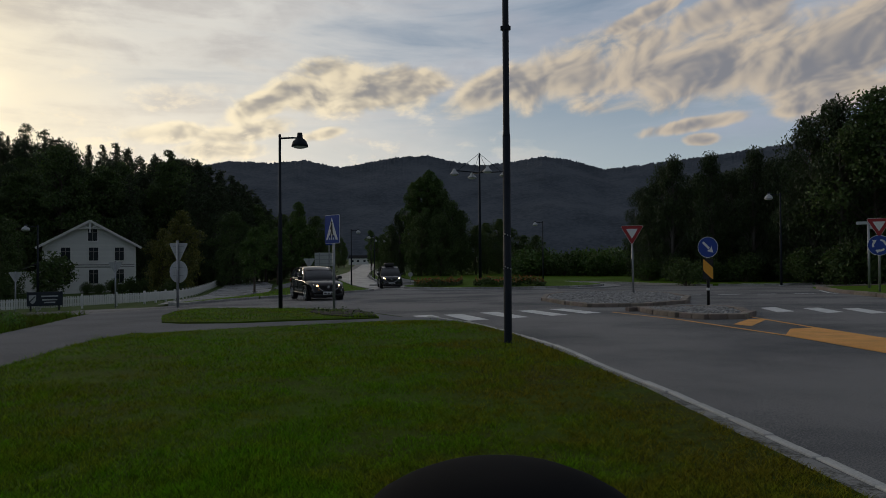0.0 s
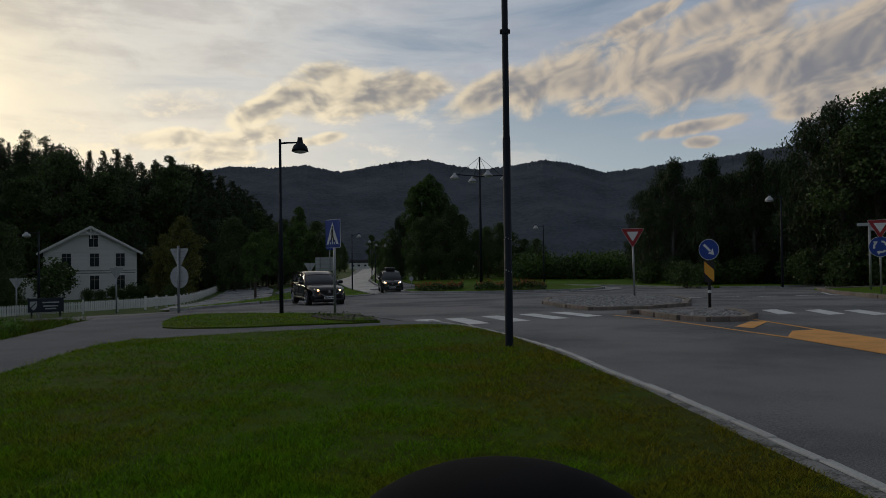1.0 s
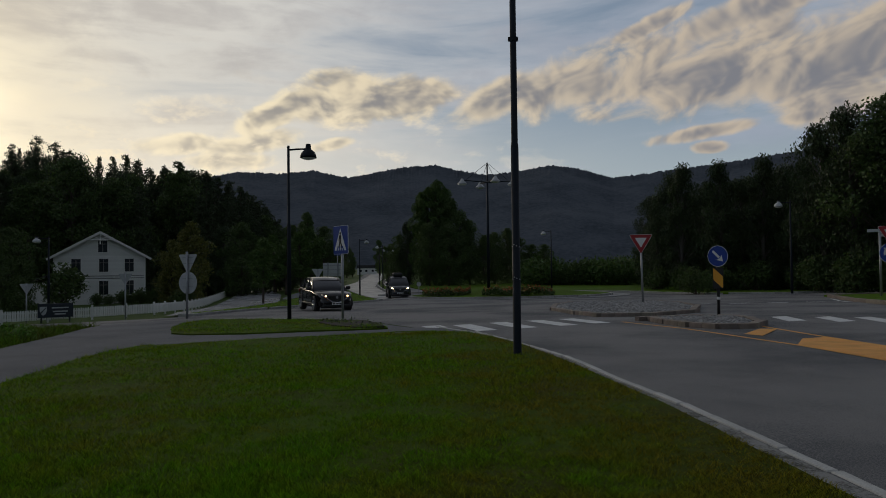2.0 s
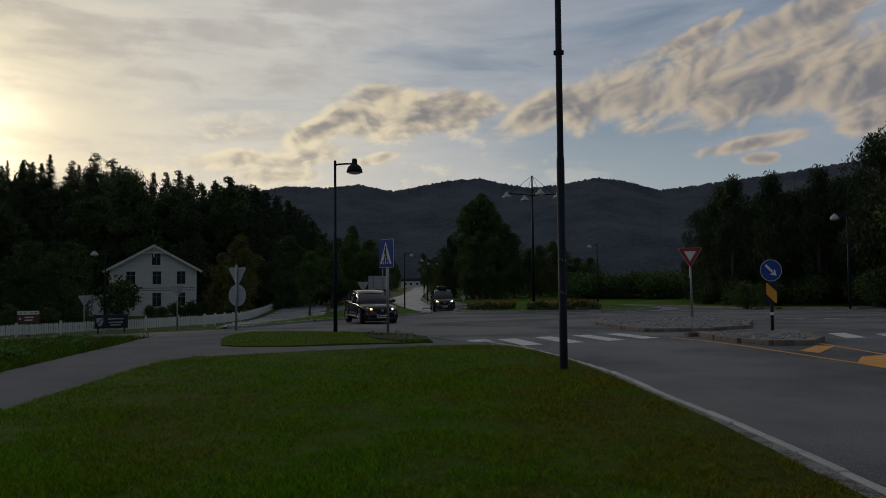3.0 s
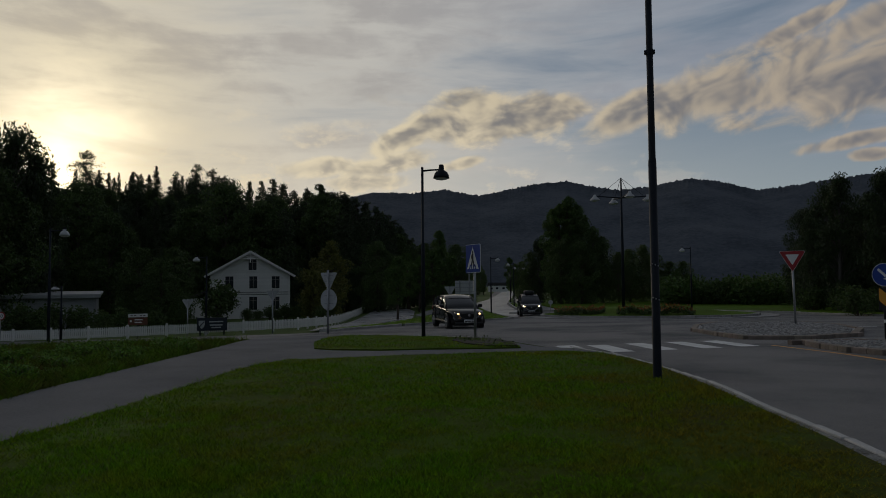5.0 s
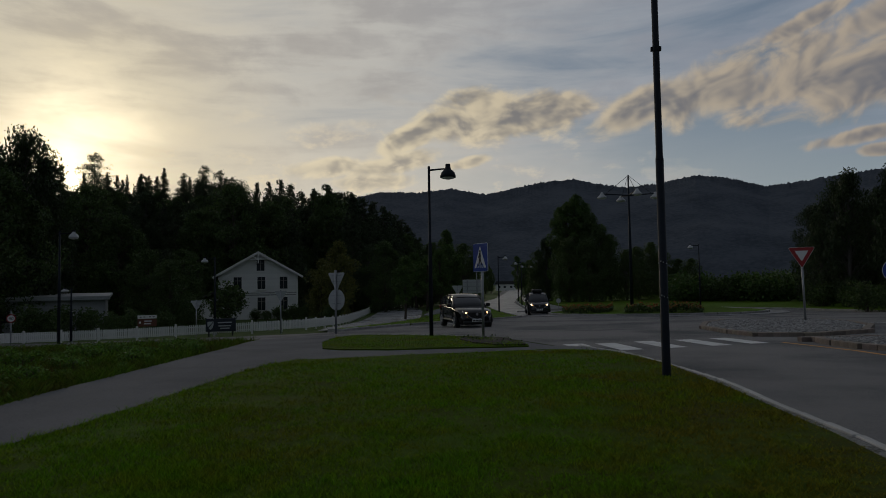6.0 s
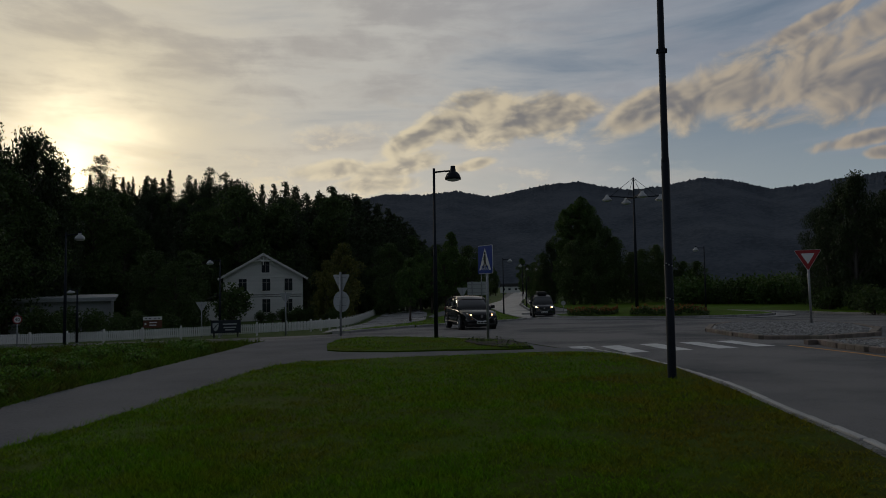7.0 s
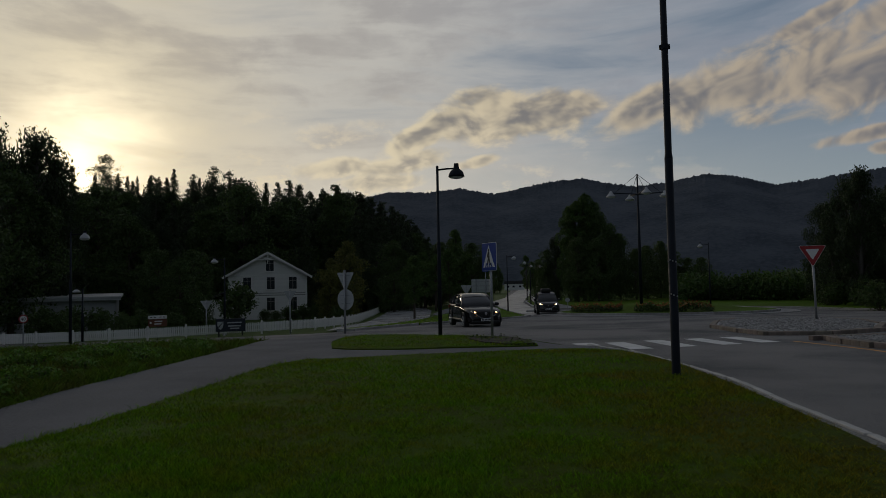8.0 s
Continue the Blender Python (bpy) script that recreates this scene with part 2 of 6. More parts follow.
SIGN_YELLOW = material("sign_amber", (0.78, 0.36, 0.03), 0.4, vary=0.08, grain=15, patch=5, bump=0.0, second=(0.65, 0.30, 0.03))
SIGN_BLACK = material("sign_black", (0.010, 0.010, 0.011), 0.45, vary=0.1, grain=15, patch=5, bump=0.0)
SIGN_BROWN = material("sign_brown", (0.13, 0.040, 0.018), 0.45, vary=0.1, grain=15, patch=5, bump=0.0)
NAVY = material("navy_board", (0.010, 0.016, 0.030), 0.45, vary=0.1, grain=15, patch=5, bump=0.0)
SHADE_IN = material("lamp_diffuser", (0.75, 0.75, 0.74), 0.35, vary=0.05, grain=10, patch=5, bump=0.0, second=(0.68, 0.68, 0.67))
BARK = material("bark", (0.085, 0.065, 0.050), 0.9, vary=0.3, grain=12, patch=2, bump=0.8, bump_scale=12, second=(0.045, 0.035, 0.028))
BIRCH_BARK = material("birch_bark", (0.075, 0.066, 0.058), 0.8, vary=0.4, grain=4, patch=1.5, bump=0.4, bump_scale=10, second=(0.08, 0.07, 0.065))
LEAF_DARK = material("broad_leaf", (0.066, 0.108, 0.022), 0.6, vary=0.25, grain=1.2, patch=0.25, bump=0.0, second=(0.042, 0.072, 0.018), per="island", per_amount=0.45, through_leaf=0.25)
LEAF_LIGHT = material("yellow_green_leaf", (0.150, 0.150, 0.030), 0.6, vary=0.25, grain=1.2, patch=0.3, bump=0.0, second=(0.095, 0.110, 0.022), per="island", per_amount=0.45, through_leaf=0.3)
LEAF_FRESH = material("fresh_leaf", (0.076, 0.134, 0.024), 0.6, vary=0.25, grain=1.2, patch=0.25, bump=0.0, second=(0.045, 0.085, 0.016), per="island", per_amount=0.45, through_leaf=0.3)
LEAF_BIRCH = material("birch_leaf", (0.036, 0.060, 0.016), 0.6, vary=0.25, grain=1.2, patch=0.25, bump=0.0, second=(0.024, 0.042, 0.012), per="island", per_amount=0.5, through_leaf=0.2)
LEAF_WEED = material("weed_leaf", (0.110, 0.220, 0.020), 0.6, vary=0.25, grain=6, patch=1.2, bump=0.0, second=(0.050, 0.100, 0.014), per="island", per_amount=0.5, through_leaf=0.3)
NEEDLE = material("conifer_needle", (0.054, 0.080, 0.030), 0.7, vary=0.25, grain=1.2, patch=0.25, bump=0.0, second=(0.028, 0.045, 0.017), per="island", per_amount=0.45, through_leaf=0.08)
# distance haze is mixed into this base colour: paler and bluer than forest
MOUNTAIN = material("hazed_forest", (0.090, 0.102, 0.120), 0.95, vary=0.3, grain=0.09, patch=0.008, bump=1.0, bump_scale=0.08, second=(0.050, 0.060, 0.074), spec=0.05)
FLOWER = material("orange_flower", (0.34, 0.12, 0.03), 0.6, vary=0.3, grain=3, patch=0.6, bump=0.0, second=(0.16, 0.05, 0.02), per="island", per_amount=0.4, through_leaf=0.2)
BOARDING = material("white_boarding", (0.74, 0.73, 0.70), 0.6, vary=0.1, grain=8, patch=0.8, bump=0.08, second=(0.62, 0.61, 0.58), per="object", per_amount=0.05)
TRIM_GREY = material("grey_trim", (0.26, 0.25, 0.24), 0.6, vary=0.1, grain=8, patch=1, bump=0.05)
ROOF = material("slate_roof", (0.055, 0.052, 0.052), 0.8, vary=0.2, grain=6, patch=0.6, bump=0.3, bump_scale=8)
GREY_WALL = material("grey_cladding", (0.36, 0.37, 0.38), 0.7, vary=0.12, grain=5, patch=0.5, bump=0.08, second=(0.28, 0.29, 0.30))
PANE = glass("dark_window_glass")
CAR_GLASS = glass("tinted_car_glass", (0.012, 0.014, 0.016), 0.02)
CAR_BLACK = material("black_car_paint", (0.006, 0.006, 0.007), 0.12, metal=0.0, vary=0.1, grain=4, patch=1, bump=0.0, second=(0.005, 0.005, 0.006), spec=0.45)
CAR_NAVY = material("dark_blue_car_paint", (0.010, 0.012, 0.018), 0.14, metal=0.0, vary=0.1, grain=4, patch=1, bump=0.0, spec=0.7)
CAP = material("matt_black_rubber", (0.006, 0.006, 0.007), 0.95, vary=0.1, grain=20, patch=4, bump=0.0, second=(0.005, 0.005, 0.006), spec=0.1)
PLASTIC = material("black_plastic", (0.012, 0.012, 0.012), 0.55, vary=0.15, grain=20, patch=4, bump=0.1, second=(0.008, 0.008, 0.008))
RUBBER = material("tyre_rubber", (0.016, 0.016, 0.016), 0.85, vary=0.2, grain=20, patch=4, bump=0.2)
CHROME = material("chrome", (0.62, 0.63, 0.65), 0.15, metal=1.0, vary=0.05, grain=8, patch=4, bump=0.0)
ALLOY = material("alloy", (0.42, 0.43, 0.45), 0.3, metal=0.9, vary=0.1, grain=8, patch=4, bump=0.0)
HEAD_LIT = lamp_glow("lit_headlamp", (1.0, 0.84, 0.58), 4.0)
SIDE_LIT = lamp_glow("lit_side_lamp", (1.0, 0.55, 0.22), 5.0)
SOIL = material("dark_soil", (0.030, 0.022, 0.015), 0.95, vary=0.3, grain=12, patch=1.5, bump=0.8, bump_scale=20)
GRAVEL = material("gravelly_concrete", (0.32, 0.315, 0.30), 0.95, vary=0.45, grain=45, patch=4, bump=0.8, bump_scale=60, second=(0.10, 0.097, 0.085), spec=0.1)
CONCRETE = material("concrete", (0.36, 0.355, 0.345), 0.85, vary=0.18, grain=40, patch=2, bump=0.3, bump_scale=40, second=(0.27, 0.265, 0.26), per="object", per_amount=0.12)


# ---------------------------------------------------------------- helpers for meshes
def thing(name, label, category, x=0.0, y=0.0, z=None, turn=0.0, group=""):
    """An Empty at the foot of a thing."""
    ob = new(name)
    ob.matrix_basis = pose(x, y, ground_z(x, y) if z is None else z, 0, 0, turn)
    return tagged(ob, label, category, group)


def part(name, bm, mat, parent, label="", smooth=False):
    me = bpy.data.meshes.new(name)
    bm.to_mesh(me)
    bm.free()
    return link_part(name, me, mat, parent, label, smooth)


def link_part(name, me, mat, parent, label="", smooth=False):
    if not me.materials:
        for m in (mat if isinstance(mat, (list, tuple)) else (mat,)):
            me.materials.append(m)
    if smooth:
        me.shade_smooth()
    ob = new(name, me)
    if parent is not None:
        ob.parent = parent
    return tagged(ob, label) if label else ob


def box(sx, sy, sz, at=(0, 0, 0), bevel=0.0, m=None, bm=None):
    """A box whose middle is at `at`."""
    bm = bm or bmesh.new()
    r = bmesh.ops.create_cube(bm, size=1.0, matrix=(m or Matrix()) @ Matrix.Translation(at) @ Matrix.Diagonal((sx, sy, sz, 1)))
    if bevel:
        es = list({e for v in r["verts"] for e in v.link_edges})
        bmesh.ops.bevel(bm, geom=es, offset=bevel, segments=2, affect="EDGES", profile=0.5)
    return bm


def tube(points, radii, sides=12, bm=None, cap=True):
    """A round tube through points, with a radius at each."""
    bm = bm or bmesh.new()
    pts = [Vector(p) for p in points]
    rings = []
    for i, p in enumerate(pts):
        d = (pts[min(i + 1, len(pts) - 1)] - pts[max(i - 1, 0)]).normalized()
        q = d.to_track_quat("Z", "Y")
        r = radii[i] if isinstance(radii, (list, tuple)) else radii
        rings.append([bm.verts.new(p + q @ Vector((r * math.cos(a), r * math.sin(a), 0))) for a in [2 * math.pi * k / sides for k in range(sides)]])
    for a, b in zip(rings, rings[1:]):
        for k in range(sides):
            bm.faces.new((a[k], a[(k + 1) % sides], b[(k + 1) % sides], b[k]))
    if cap:
        bm.faces.new(rings[0][::-1])
        bm.faces.new(rings[-1])
    return bm


def plate(outline, depth, m=None, bm=None):
    """A flat plate: an outline in x, z, facing -y, with a thickness."""
    bm = bm or bmesh.new()
    m = m or Matrix()
    a = [bm.verts.new(m @ Vector((x, -depth / 2, z))) for x, z in outline]
    b = [bm.verts.new(m @ Vector((x, depth / 2, z))) for x, z in outline]
    n = len(a)
    bm.faces.new(a)
    bm.faces.new(b[::-1])
    for i in range(n):
        bm.faces.new((a[(i + 1) % n], a[i], b[i], b[(i + 1) % n]))
    bmesh.ops.recalc_face_normals(bm, faces=bm.faces)
    return bm


def disc(r, n=36, cx=0.0, cz=0.0):
    return [(cx + r * math.cos(2 * math.pi * k / n), cz + r * math.sin(2 * math.pi * k / n)) for k in range(n)]


def rounded(w, h, r, cx=0.0, cz=0.0, n=5):
    out = []
    for sx, sz, a0 in ((1, 1, 0), (-1, 1, 90), (-1, -1, 180), (1, -1, 270)):
        for k in range(n + 1):
            a = radians(a0 + 90 * k / n)
            out.append((cx + sx * (w / 2 - r) + r * math.cos(a), cz + sz * (h / 2 - r) + r * math.sin(a)))
    return out


def triangle(side, r, down=True, cz=0.0):
    """A triangle with rounded tips round its middle."""
    rad = side / math.sqrt(3) - 2 * r
    out = []
    for base in ((270, 30, 150) if down else (90, 210, 330)):
        c = (rad * math.cos(radians(base)), rad * math.sin(radians(base)))
        for k in range(-3, 4):
            a = radians(base + 20 * k)
            out.append((c[0] + r * math.cos(a), c[1] + r * math.sin(a) + cz))
    return out


def soft(u, w=4.0):
    return w * np.logaddexp(0, np.asarray(u, float) / w)


def road_z(x, y):
    """The lie of the land about the junction: level at first, then gently down, and down to the west."""
    return -0.028 * (soft(y - 12) - soft(np.asarray(y) - 58)) - 0.045 * (soft(-np.asarray(x) - 9) - soft(-np.asarray(x) - 34)) + 0.008 * (soft(np.asarray(x) - 2) - soft(np.asarray(x) - 40))


def step01(u):
    u = np.clip(u, 0, 1)
    return u * u * (3 - 2 * u)


def hill_z(x, y):
    """The wooded hill behind the house."""
    r, a = np.hypot(x, y), np.degrees(np.arctan2(-np.asarray(x), y))
    return (15.0 + 4.5 * step01((a - 26) / 6)) * step01((r - 92) / 45) * step01((a - 20) / 9) * step01((150 - a) / 30)


def ground_z(x, y):
    return float(road_z(x, y) + hill_z(x, y))


def drape(outline, step, lift, skirt=0.0, bumpy=0.0):
    """A sheet over the lie of the land, inside an outline, cut into cells; skirt: how far its rim goes down."""
    bm = bmesh.new()
    face = bm.faces.new([bm.verts.new((x, y, 0)) for x, y in outline])
    if sum(a[0] * b[1] - b[0] * a[1] for a, b in zip(outline, outline[1:] + outline[:1])) < 0:
        face.normal_flip()
    bm.normal_update()
    bmesh.ops.triangulate(bm, faces=bm.faces, ngon_method="EAR_CLIP")
    xs, ys = [p[0] for p in outline], [p[1] for p in outline]
    for lo, hi, axis in ((min(xs), max(xs), 0), (min(ys), max(ys), 1)):
        n = int((hi - lo) / step)
        for k in range(1, n + 1):
            co = [0, 0, 0]
            no = [0, 0, 0]
            co[axis], no[axis] = lo + k * step, 1
            bmesh.ops.bisect_plane(bm, geom=bm.verts[:] + bm.edges[:] + bm.faces[:], plane_co=co, plane_no=no, dist=1e-5)
    rim = [e for e in bm.edges if e.is_boundary]
    top = bm.verts[:]
    if skirt:
        ext = bmesh.ops.extrude_edge_only(bm, edges=rim)
        low = [g for g in ext["geom"] if isinstance(g, bmesh.types.BMVert)]
    for v in bm.verts:
        v.co.z = float(road_z(v.co.x, v.co.y)) + lift
    if bumpy:
        rims = {v for e in rim for v in e.verts}
        for v in top:
            if v not in rims:
                v.co.z += bumpy * noise.noise((v.co.x * 0.35, v.co.y * 0.35, 3.0)) + 0.5 * bumpy * noise.noise((v.co.x * 1.3, v.co.y * 1.3, 9.0))
    if skirt:
        for v in low:
            v.co.z -= skirt
    bmesh.ops.recalc_face_normals(bm, faces=bm.faces)
    return bm


def mesh_from(name, verts, faces):
    me = bpy.data.meshes.new(name)
    me.from_pydata(verts.tolist() if hasattr(verts, "tolist") else verts, [], faces.tolist() if hasattr(faces, "tolist") else faces)
    return me


# ---------------------------------------------------------------- ground, roads, islands
LAWN = [(2.58, -9), (2.50, 0), (2.36, 4.0), (2.30, 4.8), (2.22, 5.6), (2.14, 6.85), (2.01, 7.9), (1.88, 9.0), (1.73, 10.3), (1.50, 11.8), (1.25, 13.4), (0.75, 15.3), (0.2, 16.4), (-0.5, 16.95),
        (-1.14, 16.93), (-2.17, 16.45), (-3.37, 15.72), (-4.6, 15.3), (-5.72, 14.7), (-6.45, 14.5), (-6.62, 13.7), (-6.6, 12.4), (-6.18, 10.1), (-6.02, 8.85), (-5.9, 8.05), (-5.84, 7.45), (-5.75, 6.85), (-5.72, 5.7), (-5.6, 0), (-5.5, -9)]
VERGE = [(-7.27, 17.95), (-6.57, 17.35), (-5.11, 17.1), (-3.75, 17.48), (-2.33, 17.74), (-1.66, 17.95), (-1.72, 18.4), (-2.12, 19.9), (-2.63, 21.5), (-3.27, 22.45), (-5.09, 23.95), (-7.53, 25.25), (-9.12, 25.9), (-9.3, 24.2), (-8.5, 21.0)]
FOOTPATH = [(-7.5, -9), (-7.6, 3), (-7.95, 7.6), (-8.27, 8.72), (-8.51, 9.55), (-8.9, 11.35), (-9.57, 14.1), (-10.8, 18.7), (-12.4, 23.6), (-12.75, 25.3), (-11.2, 27.0), (-8.6, 26.0), (-5, 24.0), (-2.5, 21.8), (-1.7, 19.6), (-1.1, 18.4),
            (-0.3, 18.1), (0.45, 16.3), (0.9, 14.6), (0.1, 15.8), (-0.6, 16.5), (-1.2, 16.5), (-2.2, 16.0), (-3.4, 15.3), (-4.6, 14.9), (-5.7, 14.3), (-6.2, 13.9), (-6.3, 12.4), (-5.95, 10.1), (-5.8, 8.8), (-5.62, 7.4), (-5.5, 6.4), (-5.45, 5), (-5.3, 0), (-5.2, -9)]
ROAD = [(2.3, -60), (2.3, 5), (1.2, 12), (0.2, 16), (-0.6, 17.8), (-2.6, 22.3), (-6, 24.6), (-11.2, 26.6), (-14.0, 25.6), (-18.3, 26.9), (-23, 27.6), (-28, 28), (-60, 30), (-90, 32), (-90, 46), (-60, 40), (-36, 36),
        (-28, 34.0), (-21, 32.6), (-17.1, 31.2), (-13.7, 31.3), (-12.3, 32.2), (-11.5, 38.9), (-8.6, 43.5), (-7.4, 47.5), (-7.4, 53), (-8.6, 58), (-10.6, 72), (-13.8, 98), (-20.2, 149), (-31.5, 240), (-46.5, 370),
        (-41, 370), (-27.2, 240), (-16.3, 149), (-9.9, 98), (-8.2, 82), (-5.6, 74), (3, 71.5), (10, 69.5), (16, 63), (19.5, 54), (24, 51.5), (40, 56), (110, 84), (110, 76), (40, 48), (27, 43.6), (22.6, 41.8), (21.6, 40.2), (18.7, 33), (16.9, 26.8),
        (14.6, 20), (13.2, 13), (12.6, 6), (12.4, -60)]


def build_ground():
    radii = [0.0] + list(np.arange(1.0, 30, 0.8)) + list(np.arange(30, 90, 1.5)) + list(np.geomspace(90, 4200, 60))
    n = 240
    verts, faces = [(0.0, 0.0, -0.07)], []
    for r in radii[1:]:
        for k in range(n):
            a = 2 * math.pi * k / n
            x, y = r * math.sin(a), r * math.cos(a)
            far = float(step01((r - 110) / 300))
            z = float(road_z(x, y)) + float(hill_z(x, y)) - 0.07 - 0.25 * far
            if r > 14:
                rough = 0.05 + 0.6 * float(hill_z(x, y)) / 16
                z += rough * noise.noise((x * 0.15, y * 0.15, 1.0)) - 0.02
            verts.append((x, y, z))
    for i in range(len(radii) - 1):
        for k in range(n):
            k2 = (k + 1) % n
            if i == 0:
                faces.append((0, 1 + k2, 1 + k))
            else:
                a, b = 1 + (i - 1) * n, 1 + i * n
                faces.append((a + k, a + k2, b + k2, b + k))
    me = mesh_from("ground", verts, faces)
    me.materials.append(FIELD)
    me.shade_smooth()
    tagged(new("ground", me), "uneven dark green grass land running to the hills", "ground", kind="structure")


build_ground()
tagged(part("road", drape(ROAD, 2.0, 0.0), ASPHALT, None), "worn grey asphalt of a roundabout and its arms", "road", kind="structure")
tagged(part("pavement", drape(FOOTPATH, 0.8, 0.025, 0.1), PATH, None), "pale grey asphalt footpath beside the lawn", "footpath", kind="structure")
SIDE_STREET = [(-14.2, 34.5), (-16.6, 42), (-20.0, 58), (-25.5, 80), (-34, 112), (-47, 150), (-43, 152), (-29.5, 113), (-20.6, 84), (-15.4, 62), (-13.4, 48), (-12.2, 36)]
tagged(part("road_side_street", drape(SIDE_STREET, 2.5, 0.03), WET_SHEEN, None), "damp asphalt of a narrow side street, its sheen painted pale", "road", kind="structure")
NORTH_ROAD = [(-5.6, 55), (-6.4, 58), (-8.4, 66.5), (-11.0, 78), (-15.0, 98), (-18.2, 118), (-19.6, 140), (-21.4, 162), (-29.5, 240), (-46, 400), (-40, 400), (-22.8, 232), (-17.0, 170), (-14.2, 135), (-11.2, 102), (-8.8, 86), (-6.8, 73), (-5.2, 62)]
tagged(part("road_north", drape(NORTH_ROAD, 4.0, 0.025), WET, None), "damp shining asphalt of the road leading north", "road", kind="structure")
tagged(part("lawn", drape(LAWN, 0.45, 0.04, 0.14, 0.03), GRASS, None), "short mown green lawn with worn dry patches", "lawn", kind="structure")
tagged(part("verge", drape(VERGE, 0.5, 0.06, 0.14, 0.03), GRASS, None), "small grass verge between footpath and road", "grass verge", kind="structure")
TRIANGLE = [(-13.2, 33.6), (-12.4, 33.4), (-11.2, 39.5), (-9.2, 44.5), (-7.5, 48.7), (-6.1, 52.3), (-5.8, 54.4), (-6.5, 58), (-8.6, 66.5), (-11.2, 78), (-15.2, 98), (-18.4, 118), (-23, 122), (-21.5, 104), (-19.4, 84), (-15.0, 62), (-13.6, 48)]
tagged(part("verge_far", drape(TRIANGLE, 2.0, 0.10, 0.2, 0.02), TURF, None), "wedge of grass between the road and a side street", "grass verge", kind="structure")
WEDGE_PATH = [(-15.1, 63.5), (-14.9, 71.5), (-16.7, 86), (-18.6, 102), (-20.4, 118), (-22.6, 118), (-20.1, 98), (-18.0, 78), (-16.3, 67)]
tagged(part("pavement_wedge", drape(WEDGE_PATH, 2.0, 0.15, 0.1), PATH, None), "damp grey footpath across the grass wedge", "footpath", kind="structure")
RIGHT_BANK = [(22.4, 42.2), (26.9, 44.0), (40, 48.6), (60, 56), (60, 20), (14.9, 20), (17.2, 26.8), (19.0, 33), (21.8, 40)]
tagged(part("verge_east", drape(RIGHT_BANK, 2.0, 0.10, 0.2, 0.04), TURF, None), "grass bank behind a stone kerb", "grass verge", kind="structure")
FAR_BANK = [(-4.5, 86), (-2.2, 75.4), (3, 72.5), (10.4, 70.3), (16.8, 63.6), (20.2, 54.9), (24, 52.6), (40, 57), (110, 85), (110, 130), (-10.2, 130)]
tagged(part("verge_north", drape(FAR_BANK, 3.0, 0.10, 0.2, 0.06), TURF, None), "long grass strip before the trees", "grass verge", kind="structure")
EAST_LANE = [(-4.6, 73), (-6.6, 88), (-9.9, 104), (-14.0, 140), (-17.2, 178), (-15.0, 180), (-11.3, 140), (-7.6, 104), (-4.8, 87), (-2.3, 74)]
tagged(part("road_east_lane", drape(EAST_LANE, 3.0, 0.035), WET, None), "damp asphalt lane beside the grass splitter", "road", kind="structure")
FAR_MEDIAN = [(-6.3, 67), (-5.2, 67.5), (-4.9, 75), (-6.6, 88), (-10.2, 103), (-10.8, 103.5), (-8.7, 88), (-6.7, 75)]
tagged(part("verge_splitter", drape(FAR_MEDIAN, 1.5, 0.12, 0.2, 0.03), TURF, None), "narrow grass splitter between two lanes", "grass verge", kind="structure")


# ---------------------------------------------------------------- kerbs and paint
def along(line, step):
    """Points and headings at even steps along a line."""
    out, left = [], 0.0
    for (x0, y0), (x1, y1) in zip(line, line[1:]):
        n = math.hypot(x1 - x0, y1 - y0)
        s = left
        while s < n:
            out.append((x0 + (x1 - x0) * s / n, y0 + (y1 - y0) * s / n, math.degrees(math.atan2(y1 - y0, x1 - x0))))
            s += step
        left = s - n
    return out


def kerb(name, label, line, length, width, height, mat, lift=0.0, piece="kerb_stone"):
    root = tagged(new(name), label, "kerb", kind="structure")
    bm = box(length - 0.012, width, height + 0.2, (0, 0, (height - 0.2) / 2), 0.012)
    me = bpy.data.meshes.new(piece)
    bm.to_mesh(me)
    bm.free()
    me.materials.append(mat)
    rng = random.Random(len(line))
    for x, y, a in along(line, length):
        ob = new(piece, me)
        ob.parent = root
        cx, cy = x + math.cos(radians(a)) * length / 2, y + math.sin(radians(a)) * length / 2
        ob.matrix_basis = pose(cx, cy, float(road_z(cx, cy)) + lift + rng.uniform(-0.006, 0.006), rng.uniform(-0.6, 0.6), rng.uniform(-0.4, 0.4), a + rng.uniform(-0.5, 0.5))
    return root


def paint(outline, mat, name, label, lift=0.006, step=1.0):
    return tagged(part(name, drape(outline, step, lift), mat, None), label, "road marking", kind="structure")


NEAR_EDGE = [(2.93, -6), (2.84, 0), (2.68, 3.2), (2.62, 4.2), (2.56, 4.85), (2.50, 5.6), (2.40, 6.6), (2.25, 7.7), (2.08, 8.9), (1.88, 10.8), (1.61, 12.3), (1.28, 13.75), (0.63, 16.35), (-0.2, 18.3)]
kerb("kerb_near", "pale stone edge strip along the road", NEAR_EDGE, 0.6, 0.09, 0.018, PALE_STONE, piece="edge_stone")


def strip(line, width, side=0.0):
    a, b = [], []
    for i, (x, y) in enumerate(line):
        x0, y0 = line[max(i - 1, 0)]
        x1, y1 = line[min(i + 1, len(line) - 1)]
        n = math.hypot(x1 - x0, y1 - y0)
        nx, ny = (y1 - y0) / n, -(x1 - x0) / n
        a.append((x + nx * (side - width / 2), y + ny * (side - width / 2)))
        b.append((x + nx * (side + width / 2), y + ny * (side + width / 2)))
    return a + b[::-1]


